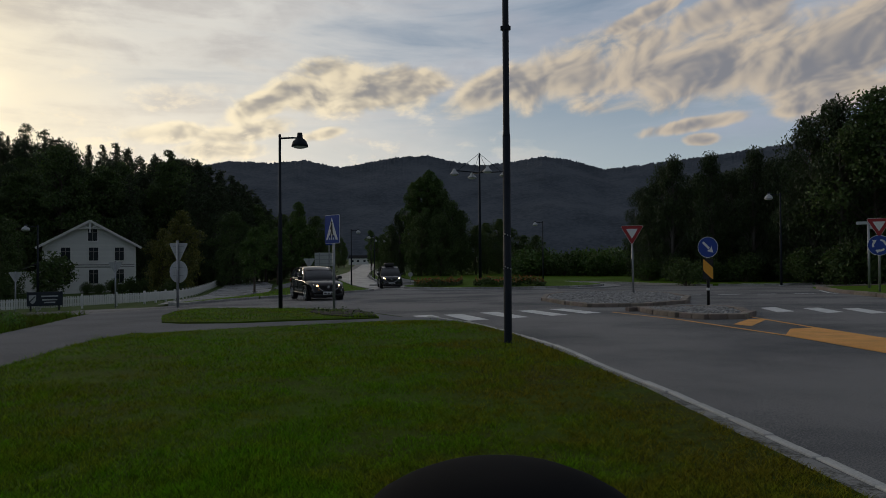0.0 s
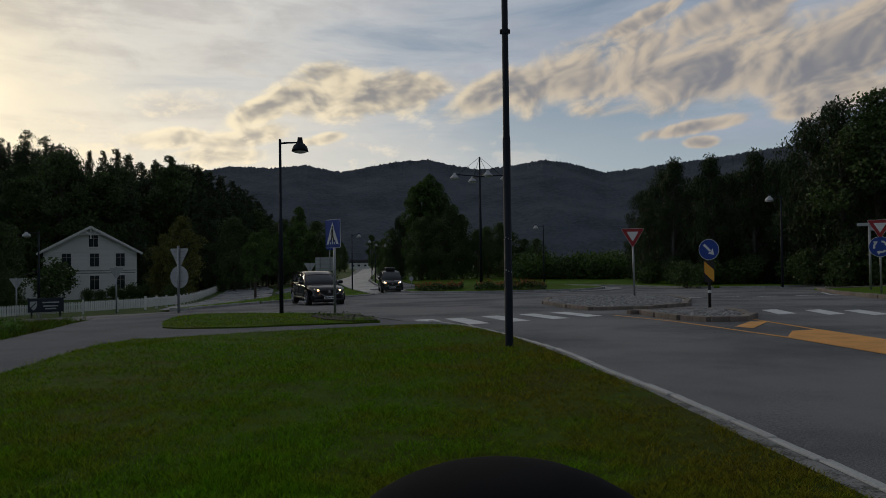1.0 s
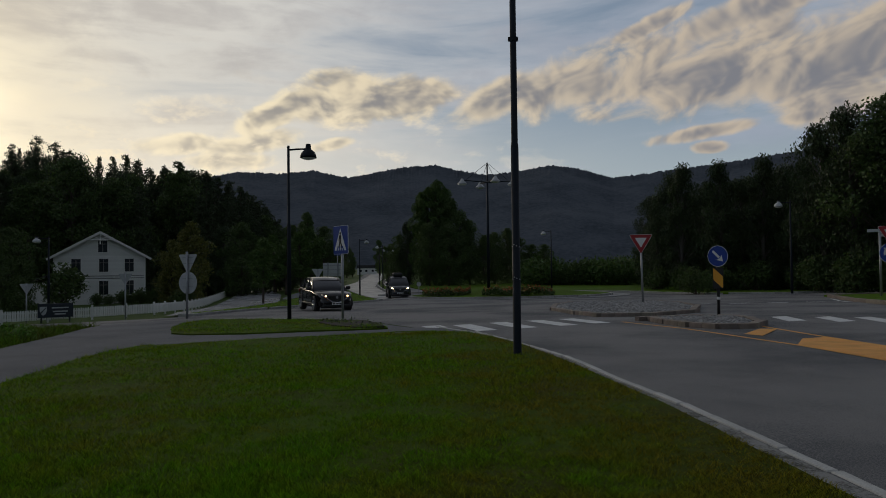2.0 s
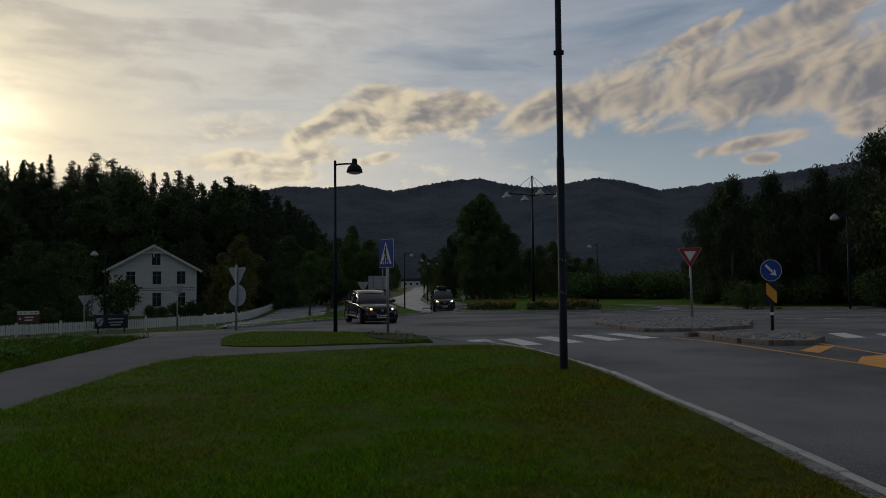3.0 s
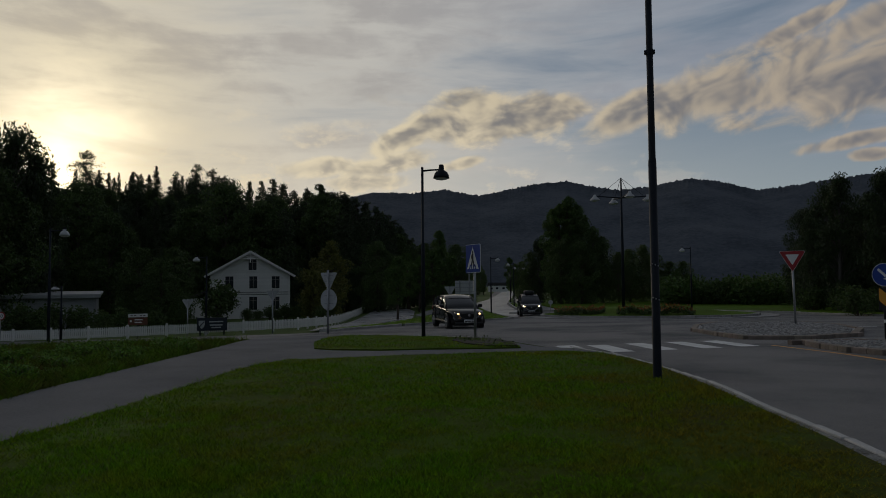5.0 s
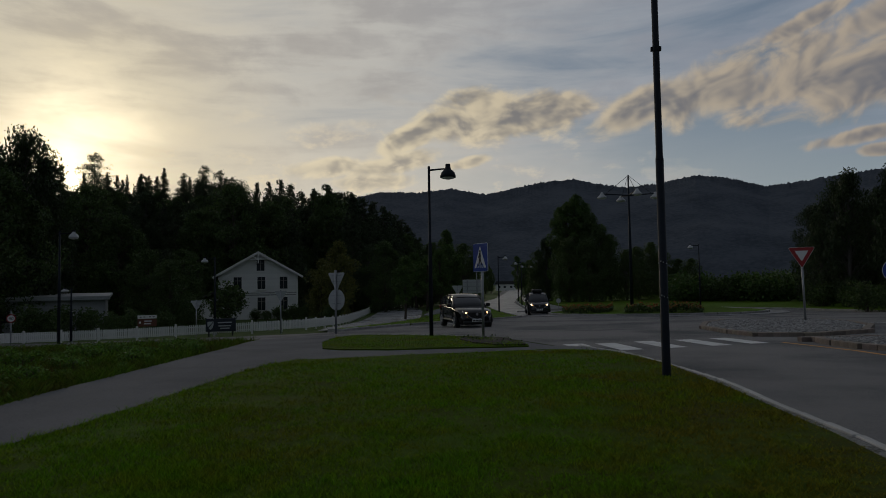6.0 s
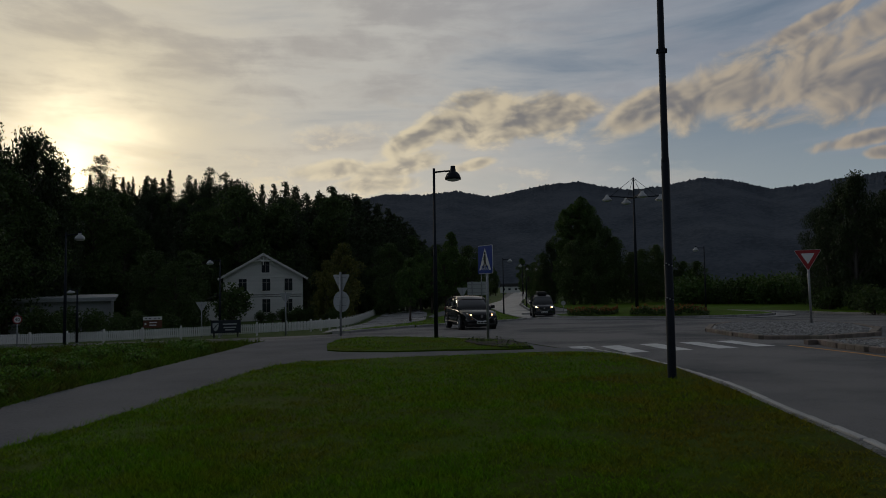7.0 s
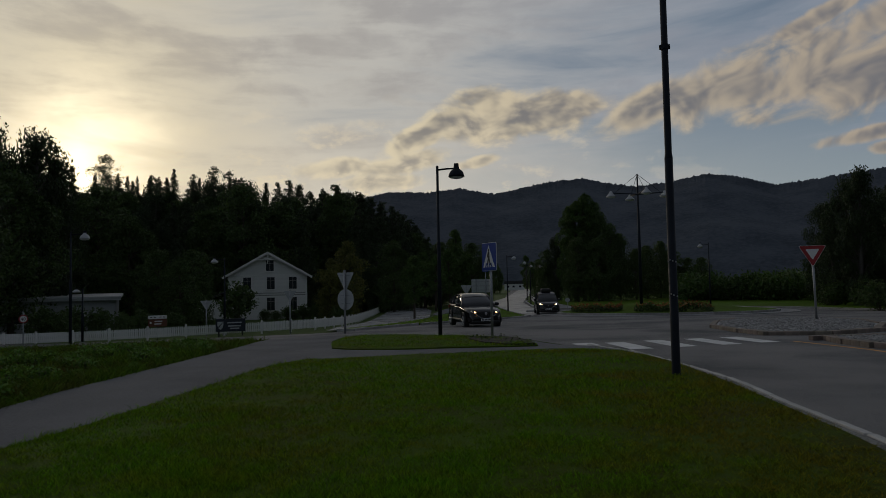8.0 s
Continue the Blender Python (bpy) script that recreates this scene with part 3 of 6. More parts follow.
tagged(part("gutter_strip", drape(strip(NEAR_EDGE, 0.34, -0.235), 1.0, 0.008, 0.05), GRAVEL, None), "narrow rough concrete strip between lawn and kerb", "kerb", kind="structure")


def build_zebra():
    """Stripes of the crossing, on both sides of the island."""
    ux, uy = 0.235, -0.972  # along the stripes
    for x, y, n, mat in [(-0.60, 19.35, 1.0, 0), (0.26, 19.6, 2.6, 0), (1.31, 20.4, 2.7, 0), (2.47, 21.1, 2.7, 0), (3.53, 21.75, 2.6, 0)]:
        w = 0.26
        q = [(x - w, y - 0.15), (x + w, y + 0.15), (x + w + ux * n, y + 0.15 + uy * n), (x - w + ux * n, y - 0.15 + uy * n)]
        paint(q, PAINT_W, "zebra_stripe", "worn white bar of a pedestrian crossing", 0.007)
    for x, y in [(8.62, 21.1), (9.7, 20.85), (10.7, 20.3), (11.55, 19.8)]:
        w = 0.29
        q = [(x - w, y - 0.12), (x + w, y + 0.12), (x + w - 0.55, y - 2.15), (x - w - 0.55, y - 2.4)]
        paint(q, PAINT_W, "zebra_stripe", "worn white bar of a pedestrian crossing", 0.007)


build_zebra()
paint(strip([(4.75, 19.6), (5.5, 16.55), (5.95, 13.2), (6.1, 12.3), (6.28, 10), (6.5, 5), (6.7, -6)], 0.11), PAINT_Y, "centre_line", "worn yellow line beside the island", 0.007)
paint(strip([(7.45, 17.0), (7.36, 14.8), (7.33, 13.7)], 0.11), PAINT_Y, "centre_line", "worn yellow line behind the island", 0.007)
paint([(6.09, 12.4), (6.75, 13.55), (7.38, 13.75), (7.42, 11.6), (7.6, 5), (7.8, -6), (6.70, -6), (6.50, 5), (6.28, 10.0)], PAINT_Y, "painted_island", "worn yellow painted island on the road", 0.010)
paint([(6.13, 14.75), (7.05, 16.1), (7.4, 15.95), (6.3, 14.25)], PAINT_Y, "painted_island_bar", "worn yellow diagonal bar on the road", 0.010)
for i in range(7):
    x0 = 9.6 + i * 1.75
    paint([(x0, 33.1 - 0.1 * i), (x0 + 0.9, 33.05 - 0.1 * i), (x0 + 0.9, 33.35 - 0.1 * i), (x0, 33.4 - 0.1 * i)], PAINT_W, "give_way_dash", "short white dash across the lane", 0.007)
paint(strip([(20.3, 37.5), (18.6, 33.6), (18.2, 32.2)], 0.15), PAINT_W, "edge_line", "short white line beside the kerb", 0.007)

ISLAND_A = [(4.15, 28.8), (4.35, 25.0), (4.75, 22.6), (6.4, 22.4), (8.3, 24.2), (10.0, 28.5), (10.9, 33.5), (10.5, 37.6), (8.6, 38.6), (6.6, 37.8), (5.0, 33.6)]
ISLAND_B = [(5.65, 20.0), (5.60, 18.5), (5.75, 17.3), (6.2, 16.35), (7.0, 16.35), (7.5, 17.1), (8.0, 18.8), (8.05, 19.9), (7.2, 20.4)]


def inset(poly, d):
    cx, cy = sum(p[0] for p in poly) / len(poly), sum(p[1] for p in poly) / len(poly)
    return [(x + (cx - x) * d / math.hypot(cx - x, cy - y), y + (cy - y) * d / math.hypot(cx - x, cy - y)) for x, y in poly]


def inside(poly, x, y):
    hit = False
    for (x0, y0), (x1, y1) in zip(poly, poly[1:] + poly[:1]):
        if (y0 > y) != (y1 > y) and x < (x1 - x0) * (y - y0) / (y1 - y0) + x0:
            hit = not hit
    return hit


def cobbles(poly, pitch, lift, seed):
    """Small uneven setts filling an outline, as one mesh."""
    rng = random.Random(seed)
    verts, faces = [], []
    xs, ys = [p[0] for p in poly], [p[1] for p in poly]
    y, row = min(ys), 0
    while y < max(ys):
        x = min(xs) + (row % 2) * pitch / 2
        while x < max(xs):
            if inside(poly, x, y):
                w, h, t = pitch * rng.uniform(0.36, 0.46), pitch * rng.uniform(0.36, 0.46), rng.uniform(-0.25, 0.25)
                z, c, s = float(road_z(x, y)) + lift + rng.uniform(-0.015, 0.02), math.cos(t), math.sin(t)
                n = len(verts)
                for k, zz in ((1.0, -0.08), (1.0, -0.025), (0.7, 0.0)):
                    for a, b in ((-1, -1), (1, -1), (1, 1), (-1, 1)):
                        verts.append((x + k * (a * w * c - b * h * s), y + k * (a * w * s + b * h * c), z + zz + (rng.uniform(-0.01, 0.01) if k < 1 else 0)))
                for o in (0, 4):
                    for k in range(4):
                        faces.append((n + o + k, n + o + (k + 1) % 4, n + o + 4 + (k + 1) % 4, n + o + 4 + k))
                faces.append((n + 8, n + 9, n + 10, n + 11))
            x += pitch
        y += pitch
        row += 1
    return mesh_from("setts", verts, faces)


def build_island(name, poly, kerb_mat, seed, pitch):
    bed = tagged(part(name, drape(inset(poly, 0.1), 1.0, 0.085, 0.2), CONCRETE, None), "raised traffic island paved with grey setts", "traffic island", kind="structure")
    setts = link_part("setts", cobbles(inset(poly, 0.3), pitch, 0.125, seed), COBBLE, bed, "uneven grey stone setts")
    tagged(setts, kind="stuff")
    rim = poly + poly[:1]
    kerb(name + "_kerb", "weathered reddish granite kerb round the island", rim, 0.42, 0.22, 0.13, kerb_mat)


build_island("traffic_island_far", ISLAND_A, KERB_RED, 3, 0.12)
build_island("traffic_island_near", ISLAND_B, KERB_RED, 4, 0.115)
CX, CY, CR = 4.9, 59.6, 8.5


def build_roundabout():
    ring = [(CX + CR * math.sin(2 * math.pi * k / 48), CY + CR * math.cos(2 * math.pi * k / 48)) for k in range(48)]
    apron = [(CX + (CR + 1.5) * math.sin(2 * math.pi * k / 48), CY + (CR + 1.5) * math.cos(2 * math.pi * k / 48)) for k in range(48)]
    tagged(part("roundabout_apron", drape(apron, 1.5, 0.05, 0.1), COBBLE, None), "low ring of grey setts round the island", "traffic island", kind="structure")
    bm = drape(ring, 1.2, 0.18, 0.3)
    for v in bm.verts:
        r = math.hypot(v.co.x - CX, v.co.y - CY)
        v.co.z += 0.55 * float(step01((CR - r) / 7))
    tagged(part("roundabout_island", bm, TURF, None), "round grass island in the middle of the roundabout", "traffic island", kind="structure")
    kerb("kerb_roundabout", "grey granite kerb round the grass island", ring + ring[:1], 1.0, 0.22, 0.2, GRANITE)


build_roundabout()
kerb("kerb_east", "low stone kerb along the grass bank", [(14.8, 20), (17.05, 26.8), (18.85, 33), (21.7, 40.1), (22.6, 42.0), (27, 43.8), (40, 48.3)], 1.0, 0.24, 0.16, KERB_RED)
kerb("kerb_north", "low stone kerb before the grass strip", [(-2.2, 74.9), (3, 72), (10.2, 69.9), (16.4, 63.3), (19.9, 54.4), (24, 52.0), (40, 56.5), (60, 64.5)], 1.6, 0.2, 0.14, GRANITE)
kerb("kerb_verge_far", "low grey stone kerb round the grass wedge", [(-13.2, 33.5), (-12.35, 33.2), (-11.05, 39.4), (-9.05, 44.4), (-7.35, 48.6), (-5.95, 52.2), (-5.65, 54.4), (-6.35, 58), (-8.45, 66.5), (-11.05, 78), (-15.05, 98)], 1.2, 0.14, 0.125, GRANITE)
kerb("kerb_splitter", "low pale stone kerb round the grass splitter", [(-5.2, 67.3), (-6.35, 66.8), (-6.8, 75), (-8.8, 88), (-10.9, 103.5)], 1.0, 0.2, 0.14, PALE_STONE)
kerb("kerb_verge", "low grey stone kerb at the verge", [(-3.2, 22.6), (-5.1, 24.1), (-7.5, 25.4), (-9.2, 26.05)], 0.9, 0.12, 0.07, GRANITE)


# ---------------------------------------------------------------- far hills
def build_mountains():
    """A wooded range about two kilometres off: crest heights by bearing."""
    crest = [(-180, 3.5), (-120, 4), (-60, 4.0), (-30, 4.5), (-22, 6.4), (-17, 7.45), (-13.8, 7.35), (-11.2, 7.65), (-8.4, 7.1), (-6.0, 7.55), (-3.8, 7.95), (-1.2, 8.1), (0.8, 7.6), (3.0, 7.25), (5.5, 7.45), (8.2, 7.9), (10.5, 7.5), (13.2, 6.7),
             (16.7, 7.0), (21.3, 7.4), (26.7, 7.95), (32, 8.6), (45, 9), (80, 6), (130, 5), (180, 4.5)]
    az = np.concatenate([np.arange(-180, -60, 3.0), np.arange(-60, 50, 0.07), np.arange(50, 181, 3.0)])
    h = np.interp(az, [c[0] for c in crest], [c[1] for c in crest])
    rows, rng = 26, random.Random(6)
    verts, faces = [], []
    for i in range(rows + 1):
        u = i / rows
        for a, e in zip(az, h):
            r = 1500 + 1100 * u
            top = 2600 * math.tan(radians(e + 0.28))
            x, y = r * math.sin(radians(a)), r * math.cos(radians(a))
            shape = u ** 0.8 * (0.75 + 0.25 * u)
            ridge = noise.fractal((x * 0.0016, y * 0.0016, 5.0), 0.9, 2.0, 5)
            z = -6 + top * shape + ridge * 45 * u * (1 - u) * 2.2
            if u > 0.45:
                z += (6.0 * abs(noise.noise((a * 4.0, u * 30, 2.0))) + (rng.uniform(0, 8.0) if u > 0.9 else 0.0)) * (u - 0.2)
            verts.append((x, y, z))
    n = len(az)
    for i in range(rows):
        for k in range(n - 1):
            a = i * n + k
            faces.append((a, a + 1, a + n + 1, a + n))
    me = mesh_from("mountain", verts, faces)
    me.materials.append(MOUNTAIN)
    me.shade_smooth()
    tagged(new("backdrop_mountains", me), "wooded mountain range at dusk, blue haze painted into its colour", "mountain", kind="structure")


build_mountains()


# ---------------------------------------------------------------- trees
def leaf_quads(centres, size, rng, droop=0.0):
    """Two-triangle leaves, folded along the middle, at random turns about the centres."""
    n = len(centres)
    u = rng.normal(size=(n, 3))
    u /= np.linalg.norm(u, axis=1)[:, None]
    v = np.cross(u, rng.normal(size=(n, 3)))
    v /= np.linalg.norm(v, axis=1)[:, None]
    v[:, 2] -= droop
    s = size * rng.uniform(0.6, 1.35, n)[:, None]
    w = np.cross(u, v)
    p = np.stack([centres - v * s, centres + u * s * 0.55 + w * s * 0.15, centres + v * s, centres - u * s * 0.55 + w * s * 0.15], 1).reshape(-1, 3)
    return p, np.arange(4 * n).reshape(-1, 4)


def leaf_mesh(name, parts):
    verts, faces, o = [], [], 0
    for p, f in parts:
        verts.append(p)
        faces.append(f + o)
        o += len(p)
    return mesh_from(name, np.concatenate(verts), np.concatenate(faces))


def make_broadleaf(name, label, category, h, spread, seed, leaf, bark, blobs=42, per_blob=95, size=0.20, low=0.18, narrow=1.0, hang=0.0):
    """A tree with a tapered trunk, limbs, and a crown of many small leaves in uneven clumps."""
    rng = np.random.default_rng(seed)
    root = tagged(new(name), label, category)
    lean = rng.uniform(-0.03, 0.03, 2) * h
    bm = tube([(0, 0, -0.3), (lean[0] * 0.2, lean[1] * 0.2, h * 0.2), (lean[0] * 0.5, lean[1] * 0.5, h * 0.5), (lean[0], lean[1], h * 0.93)], [0.022 * h, 0.016 * h, 0.011 * h, 0.003 * h], 8)
    parts = []
    for k in range(blobs):
        t = low + (1 - low) * ((k + rng.uniform(0, 1)) / blobs)
        # outline: full in the lower middle, ragged towards the top
        prof = (math.sin(math.pi * min(1, (t - low) / (1 - low) * 0.86 + 0.14)) ** (0.7 * narrow)) * (1.0 if t < 0.85 else 0.8)
        a, r = rng.uniform(0, 2 * math.pi), spread * prof * rng.uniform(0.25, 0.95)
        c = np.array([lean[0] * t + r * math.cos(a), lean[1] * t + r * math.sin(a), h * t])
        start = (lean[0] * t * 0.7, lean[1] * t * 0.7, h * max(0.12, t - 0.16))
        tube([start, ((start[0] + c[0]) / 2, (start[1] + c[1]) / 2, (start[2] + c[2]) / 2 + 0.02 * h), tuple(c)], [0.005 * h, 0.0035 * h, 0.0012 * h], 4, bm, False)
        br = spread * rng.uniform(0.20, 0.42)
        pts = rng.normal(size=(per_blob, 3))
        pts *= (rng.uniform(0.3, 1, per_blob) ** 0.5 / np.linalg.norm(pts, axis=1))[:, None] * br
        pts[:, 2] *= 0.75
        if hang:  # weeping twigs below the clump
            pts[:, 2] -= hang * rng.uniform(0, 1, per_blob) ** 2 * (1 + np.sin(9 * np.arctan2(pts[:, 1], pts[:, 0])))
            pts[:, 2] = np.maximum(pts[:, 2], 0.15 - c[2])
        parts.append(leaf_quads(pts + c, size, rng, 0.7 if hang else 0.2))
    part("trunk", bm, bark, root, smooth=True)
    link_part("crown", leaf_mesh("crown", parts), leaf, root)
    return root


def make_conifer(name, label, h, spread, seed, tiers=40, bare=0.12, sparse=1.0, crown=False):
    """A spruce or pine: whorls of drooping branches set with needle sprays."""
    rng = np.random.default_rng(seed)
    root = tagged(new(name), label, "tree")
    bm = tube([(0, 0, -0.4), (0, 0, h * 0.5), (0, 0, h)], [0.014 * h, 0.009 * h, 0.001 * h], 7)
    parts = []
    for k in range(tiers):
        t = bare + (1 - bare) * k / tiers
        u = (t - bare) / (1 - bare)
        reach = spread * (1 - u) ** 0.68 * rng.uniform(0.6, 1.2) + 0.28
        if crown:  # an old pine: uneven shelves and a rounded top
            reach = spread * math.sqrt(max(0.0, 1 - u ** 2.6)) * (0.55 + 0.45 * math.sin(2.6 * u + 0.6)) * rng.uniform(0.4, 1.25) + 0.3
        for j in range(rng.integers(4, 7)):
            if rng.uniform() > sparse:
                continue
            a, r = rng.uniform(0, 2 * math.pi), reach * rng.uniform(0.65, 1.15)
            tip = np.array([r * math.cos(a), r * math.sin(a), h * t - 0.22 * r * (0.4 if bare > 0.3 else 1)])
            base = np.array([0, 0, h * t])
            tube([tuple(base), tuple(tip)], [0.0035 * h, 0.001 * h], 3, bm, False)
            n = max(10, int(28 * r))
            f = rng.uniform(0.12, 1.05, n)[:, None]
            pts = base + (tip - base) * f + rng.normal(size=(n, 3)) * np.array([0.17, 0.17, 0.22]) * (0.4 + 0.45 * r)
            parts.append(leaf_quads(pts, 0.14, rng, 0.35))
    part("trunk", bm, BARK, root, smooth=True)
    link_part("crown", leaf_mesh("crown", parts), NEEDLE, root)
    return root


def make_bush(name, label, category, w, h, seed, leaf, n=1500, size=0.10):
    rng = np.random.default_rng(seed)
    root = tagged(new(name), label, category)
    bm = bmesh.new()
    parts = []
    for k in range(14):
        a, r, z = rng.uniform(0, 6.28), w * 0.5 * rng.uniform(0.1, 0.8), h * rng.uniform(0.25, 0.8)
        c = np.array([r * math.cos(a), r * math.sin(a), z * (1 - 0.4 * (2 * r / w) ** 2)])
        tube([(0.1 * c[0], 0.1 * c[1], -0.1), tuple(c)], [0.03, 0.008], 4, bm, False)
        pts = rng.normal(size=(n // 14, 3))
        pts *= (rng.uniform(0.2, 1, n // 14) ** 0.5 / np.linalg.norm(pts, axis=1))[:, None] * np.array([w * 0.27, w * 0.27, h * 0.3])
        pts[:, 2] = np.maximum(pts[:, 2] + c[2], 0.03) - c[2]
        parts.append(leaf_quads(pts + c, size, rng))
    part("stem", bm, BARK, root)
    link_part("foliage", leaf_mesh("foliage", parts), leaf, root)
    return root


def polar(az, r):
    return r * math.sin(radians(az)), r * math.cos(radians(az))


def plant(proto, az, r, scale=1.0, turn=0.0, first=[], stretch=1.0, sink=0.0):
    """A copy of a plant at a bearing and a distance; the first of a kind is moved itself."""
    x, y = polar(az, r)
    z = ground_z(x, y) - 0.05 - sink
    if proto.name not in first:
        first.append(proto.name)
        ob = proto
        ob.matrix_basis = pose(x, y, z, 0, 0, turn)
    else:
        ob = copy_thing(proto, pose(x, y, z, 0, 0, turn))
    ob.scale = (scale, scale, scale * stretch)
    return ob


SPRUCE = make_conifer("spruce_tree", "tall dark spruce on the wooded hill", 17, 3.0, 1, 44)
SPRUCE_B = make_conifer("spruce_tree", "slender dark spruce on the wooded hill", 15, 2.6, 2, 40)
PINE = make_conifer("pine_tree", "tall pine with a bare trunk and open crown", 18, 4.0, 3, 26, 0.40, 0.66, True)
PINE_B = make_conifer("pine_tree", "ragged open pine against the evening sky", 15, 3.0, 8, 26, 0.25, 0.7, True)
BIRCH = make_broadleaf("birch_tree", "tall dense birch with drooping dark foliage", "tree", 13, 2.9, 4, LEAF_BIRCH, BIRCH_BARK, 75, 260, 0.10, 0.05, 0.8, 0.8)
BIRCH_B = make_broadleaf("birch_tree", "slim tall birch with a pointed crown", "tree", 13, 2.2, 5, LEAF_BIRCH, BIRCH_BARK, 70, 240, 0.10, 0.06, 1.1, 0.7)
MAPLE = make_broadleaf("maple_tree", "broad dark green maple beside the roads", "tree", 12, 4.2, 6, LEAF_DARK, BARK, 78, 240, 0.125, 0.06, 0.7)
FRESH = make_broadleaf("poplar_tree", "tall light green poplar above its neighbours", "tree", 14, 2.5, 7, LEAF_FRESH, BARK, 62, 230, 0.12, 0.12, 0.8)
YELLOW = make_broadleaf("ash_tree", "yellow-green ash tree behind the white fence", "tree", 8, 2.3, 9, LEAF_LIGHT, BARK, 56, 170, 0.10, 0.08, 1.0)
STREET = make_broadleaf("street_tree", "small round street tree on the grass", "tree", 5.2, 1.35, 10, LEAF_FRESH, BARK, 40, 150, 0.08, 0.28, 0.8)
BUSH = make_bush("bush", "dense dark green garden bush", "bush", 3.0, 2.6, 11, LEAF_DARK, 2200)
WEED = make_bush("weed", "low leafy weed clump in the rough grass", "weed", 0.8, 0.30, 14, LEAF_WEED, 420, 0.035)
SHRUB = make_bush("shrub", "light green shrub at the wood's edge", "shrub", 3.4, 2.6, 12, LEAF_FRESH, 1500, 0.13)


def build_woods():
    rng = random.Random(5)
    # the wooded hill: bearing, skyline elevation
    line = [(-60, 11), (-50, 11), (-46, 11.0), (-44, 11.2), (-43, 9.5), (-42, 8.2), (-40.9, 9.2), (-38.7, 10.2), (-37.2, 8.6), (-35.5, 8.8), (-33.9, 9.3), (-32.5, 9.0), (-31, 9.7), (-29.8, 9.4), (-28.9, 8.9), (-27, 8.4), (-25.2, 8.7), (-23.5, 7.9), (-21.5, 8.4), (-19.4, 7.7), (-17.7, 7.0), (-16.4, 6.3), (-15.4, 5.6), (-14.6, 4.6), (-13.9, 4.0), (-13.3, 3.3)]
    line += [(-16.9, 6.6), (-15.9, 5.9), (-15.0, 5.0), (-14.2, 3.9), (-18.5, 7.3), (-20.4, 7.9), (-22.5, 8.1), (-24.4, 8.3), (-26.1, 8.5)]
    for az, el in line:
        r = 118 + rng.uniform(-6, 10) if az < -22 else 112 + rng.uniform(-6, 6)
        x, y = polar(az, r)
        need = 1.4 + r * math.tan(radians(el)) - ground_z(x, y)
        proto, tall = ((PINE, 18.0), (PINE_B, 15.0), (SPRUCE, 17.0), (SPRUCE_B, 15.0))[(0 if -39.5 < az < -38 else rng.choice((1, 3, 2))) if az < -34 else rng.choice((2, 1, 2, 1, 3))]
        if az <= -43.5:
            continue
        fat = rng.uniform(0.95, 1.3)
        plant(proto, az, r, need / tall * fat, rng.uniform(0, 360), stretch=1 / fat)
    line.sort()
    for k in range(46):
        az = rng.uniform(-43, -20)
        el = np.interp(az, [a for a, e in line], [e for a, e in line])
        r = 128 + rng.uniform(-6, 10) if az < -24 else 116 + rng.uniform(-4, 8)
        x, y = polar(az, r)
        el = max(el * rng.uniform(0.62, 0.96), 6.3) if az < -22 else el * rng.uniform(0.75, 0.97)
        need = max(5.0, 1.4 + r * math.tan(radians(el)) - ground_z(x, y))
        proto, tall, fat = rng.choice(((PINE_B, 15.0, 1.3), (PINE, 18.0, 1.2), (SPRUCE_B, 15.0, 1.5), (SPRUCE, 17.0, 1.6), (SPRUCE, 17.0, 1.1)))
        fat *= rng.uniform(0.7, 0.95)
        plant(proto, az, r, need / tall * fat, rng.uniform(0, 360), stretch=1 / fat)
    for k in range(40):
        az, r = -44 + k * 0.4 + rng.uniform(-0.15, 0.15), rng.uniform(112, 130)
        x, y = polar(az, r)
        need = max(3.5, 1.4 + r * math.tan(radians(rng.uniform(6.5, 7.4))) - ground_z(x, y))
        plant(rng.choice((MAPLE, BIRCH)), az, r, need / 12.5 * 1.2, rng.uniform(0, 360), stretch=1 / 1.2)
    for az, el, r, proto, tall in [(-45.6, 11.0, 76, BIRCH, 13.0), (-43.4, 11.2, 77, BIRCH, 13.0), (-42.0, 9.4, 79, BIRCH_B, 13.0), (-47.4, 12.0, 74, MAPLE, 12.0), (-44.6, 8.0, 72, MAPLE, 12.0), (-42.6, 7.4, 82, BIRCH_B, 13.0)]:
        x, y = polar(az, r)
        plant(proto, az, r, (1.4 + r * math.tan(radians(el)) - ground_z(x, y)) / tall, rng.uniform(0, 360))
    for k in range(70):
        az, r = rng.uniform(-50, -26), rng.uniform(11.5, 25)
        x, y = polar(az, r)
        if x < np.interp(y, [7, 9, 11, 14, 19, 24], [-8.2, -8.8, -9.3, -10.1, -11.4, -13.2]):
            plant(WEED, az, r, rng.uniform(0.6, 1.5), rng.uniform(0, 360))
    for k in range(150):
        az = rng.uniform(-62, -15)
        el = np.interp(az, [a for a, e in line], [e for a, e in line])
        front = rng.uniform(0, 1)
        r = (97 + 26 * front) if az < -20 else rng.uniform(98, 118)
        x, y = polar(az, r)
        frac = rng.uniform(0.52, 0.74) if az < -30 else rng.uniform(0.6, 0.95)
        need = 1.4 + r * math.tan(radians(el)) * frac - ground_z(x, y)
        if need < 5:
            continue
        proto, tall = rng.choice(((SPRUCE, 17.0), (SPRUCE_B, 15.0), (SPRUCE, 17.0), (MAPLE, 12.0), (BIRCH, 13.0)))
        s = max(0.5, min(1.25, need / tall))
        plant(proto, az, r, s, rng.uniform(0, 360), stretch=min(1.4, need / tall / s))
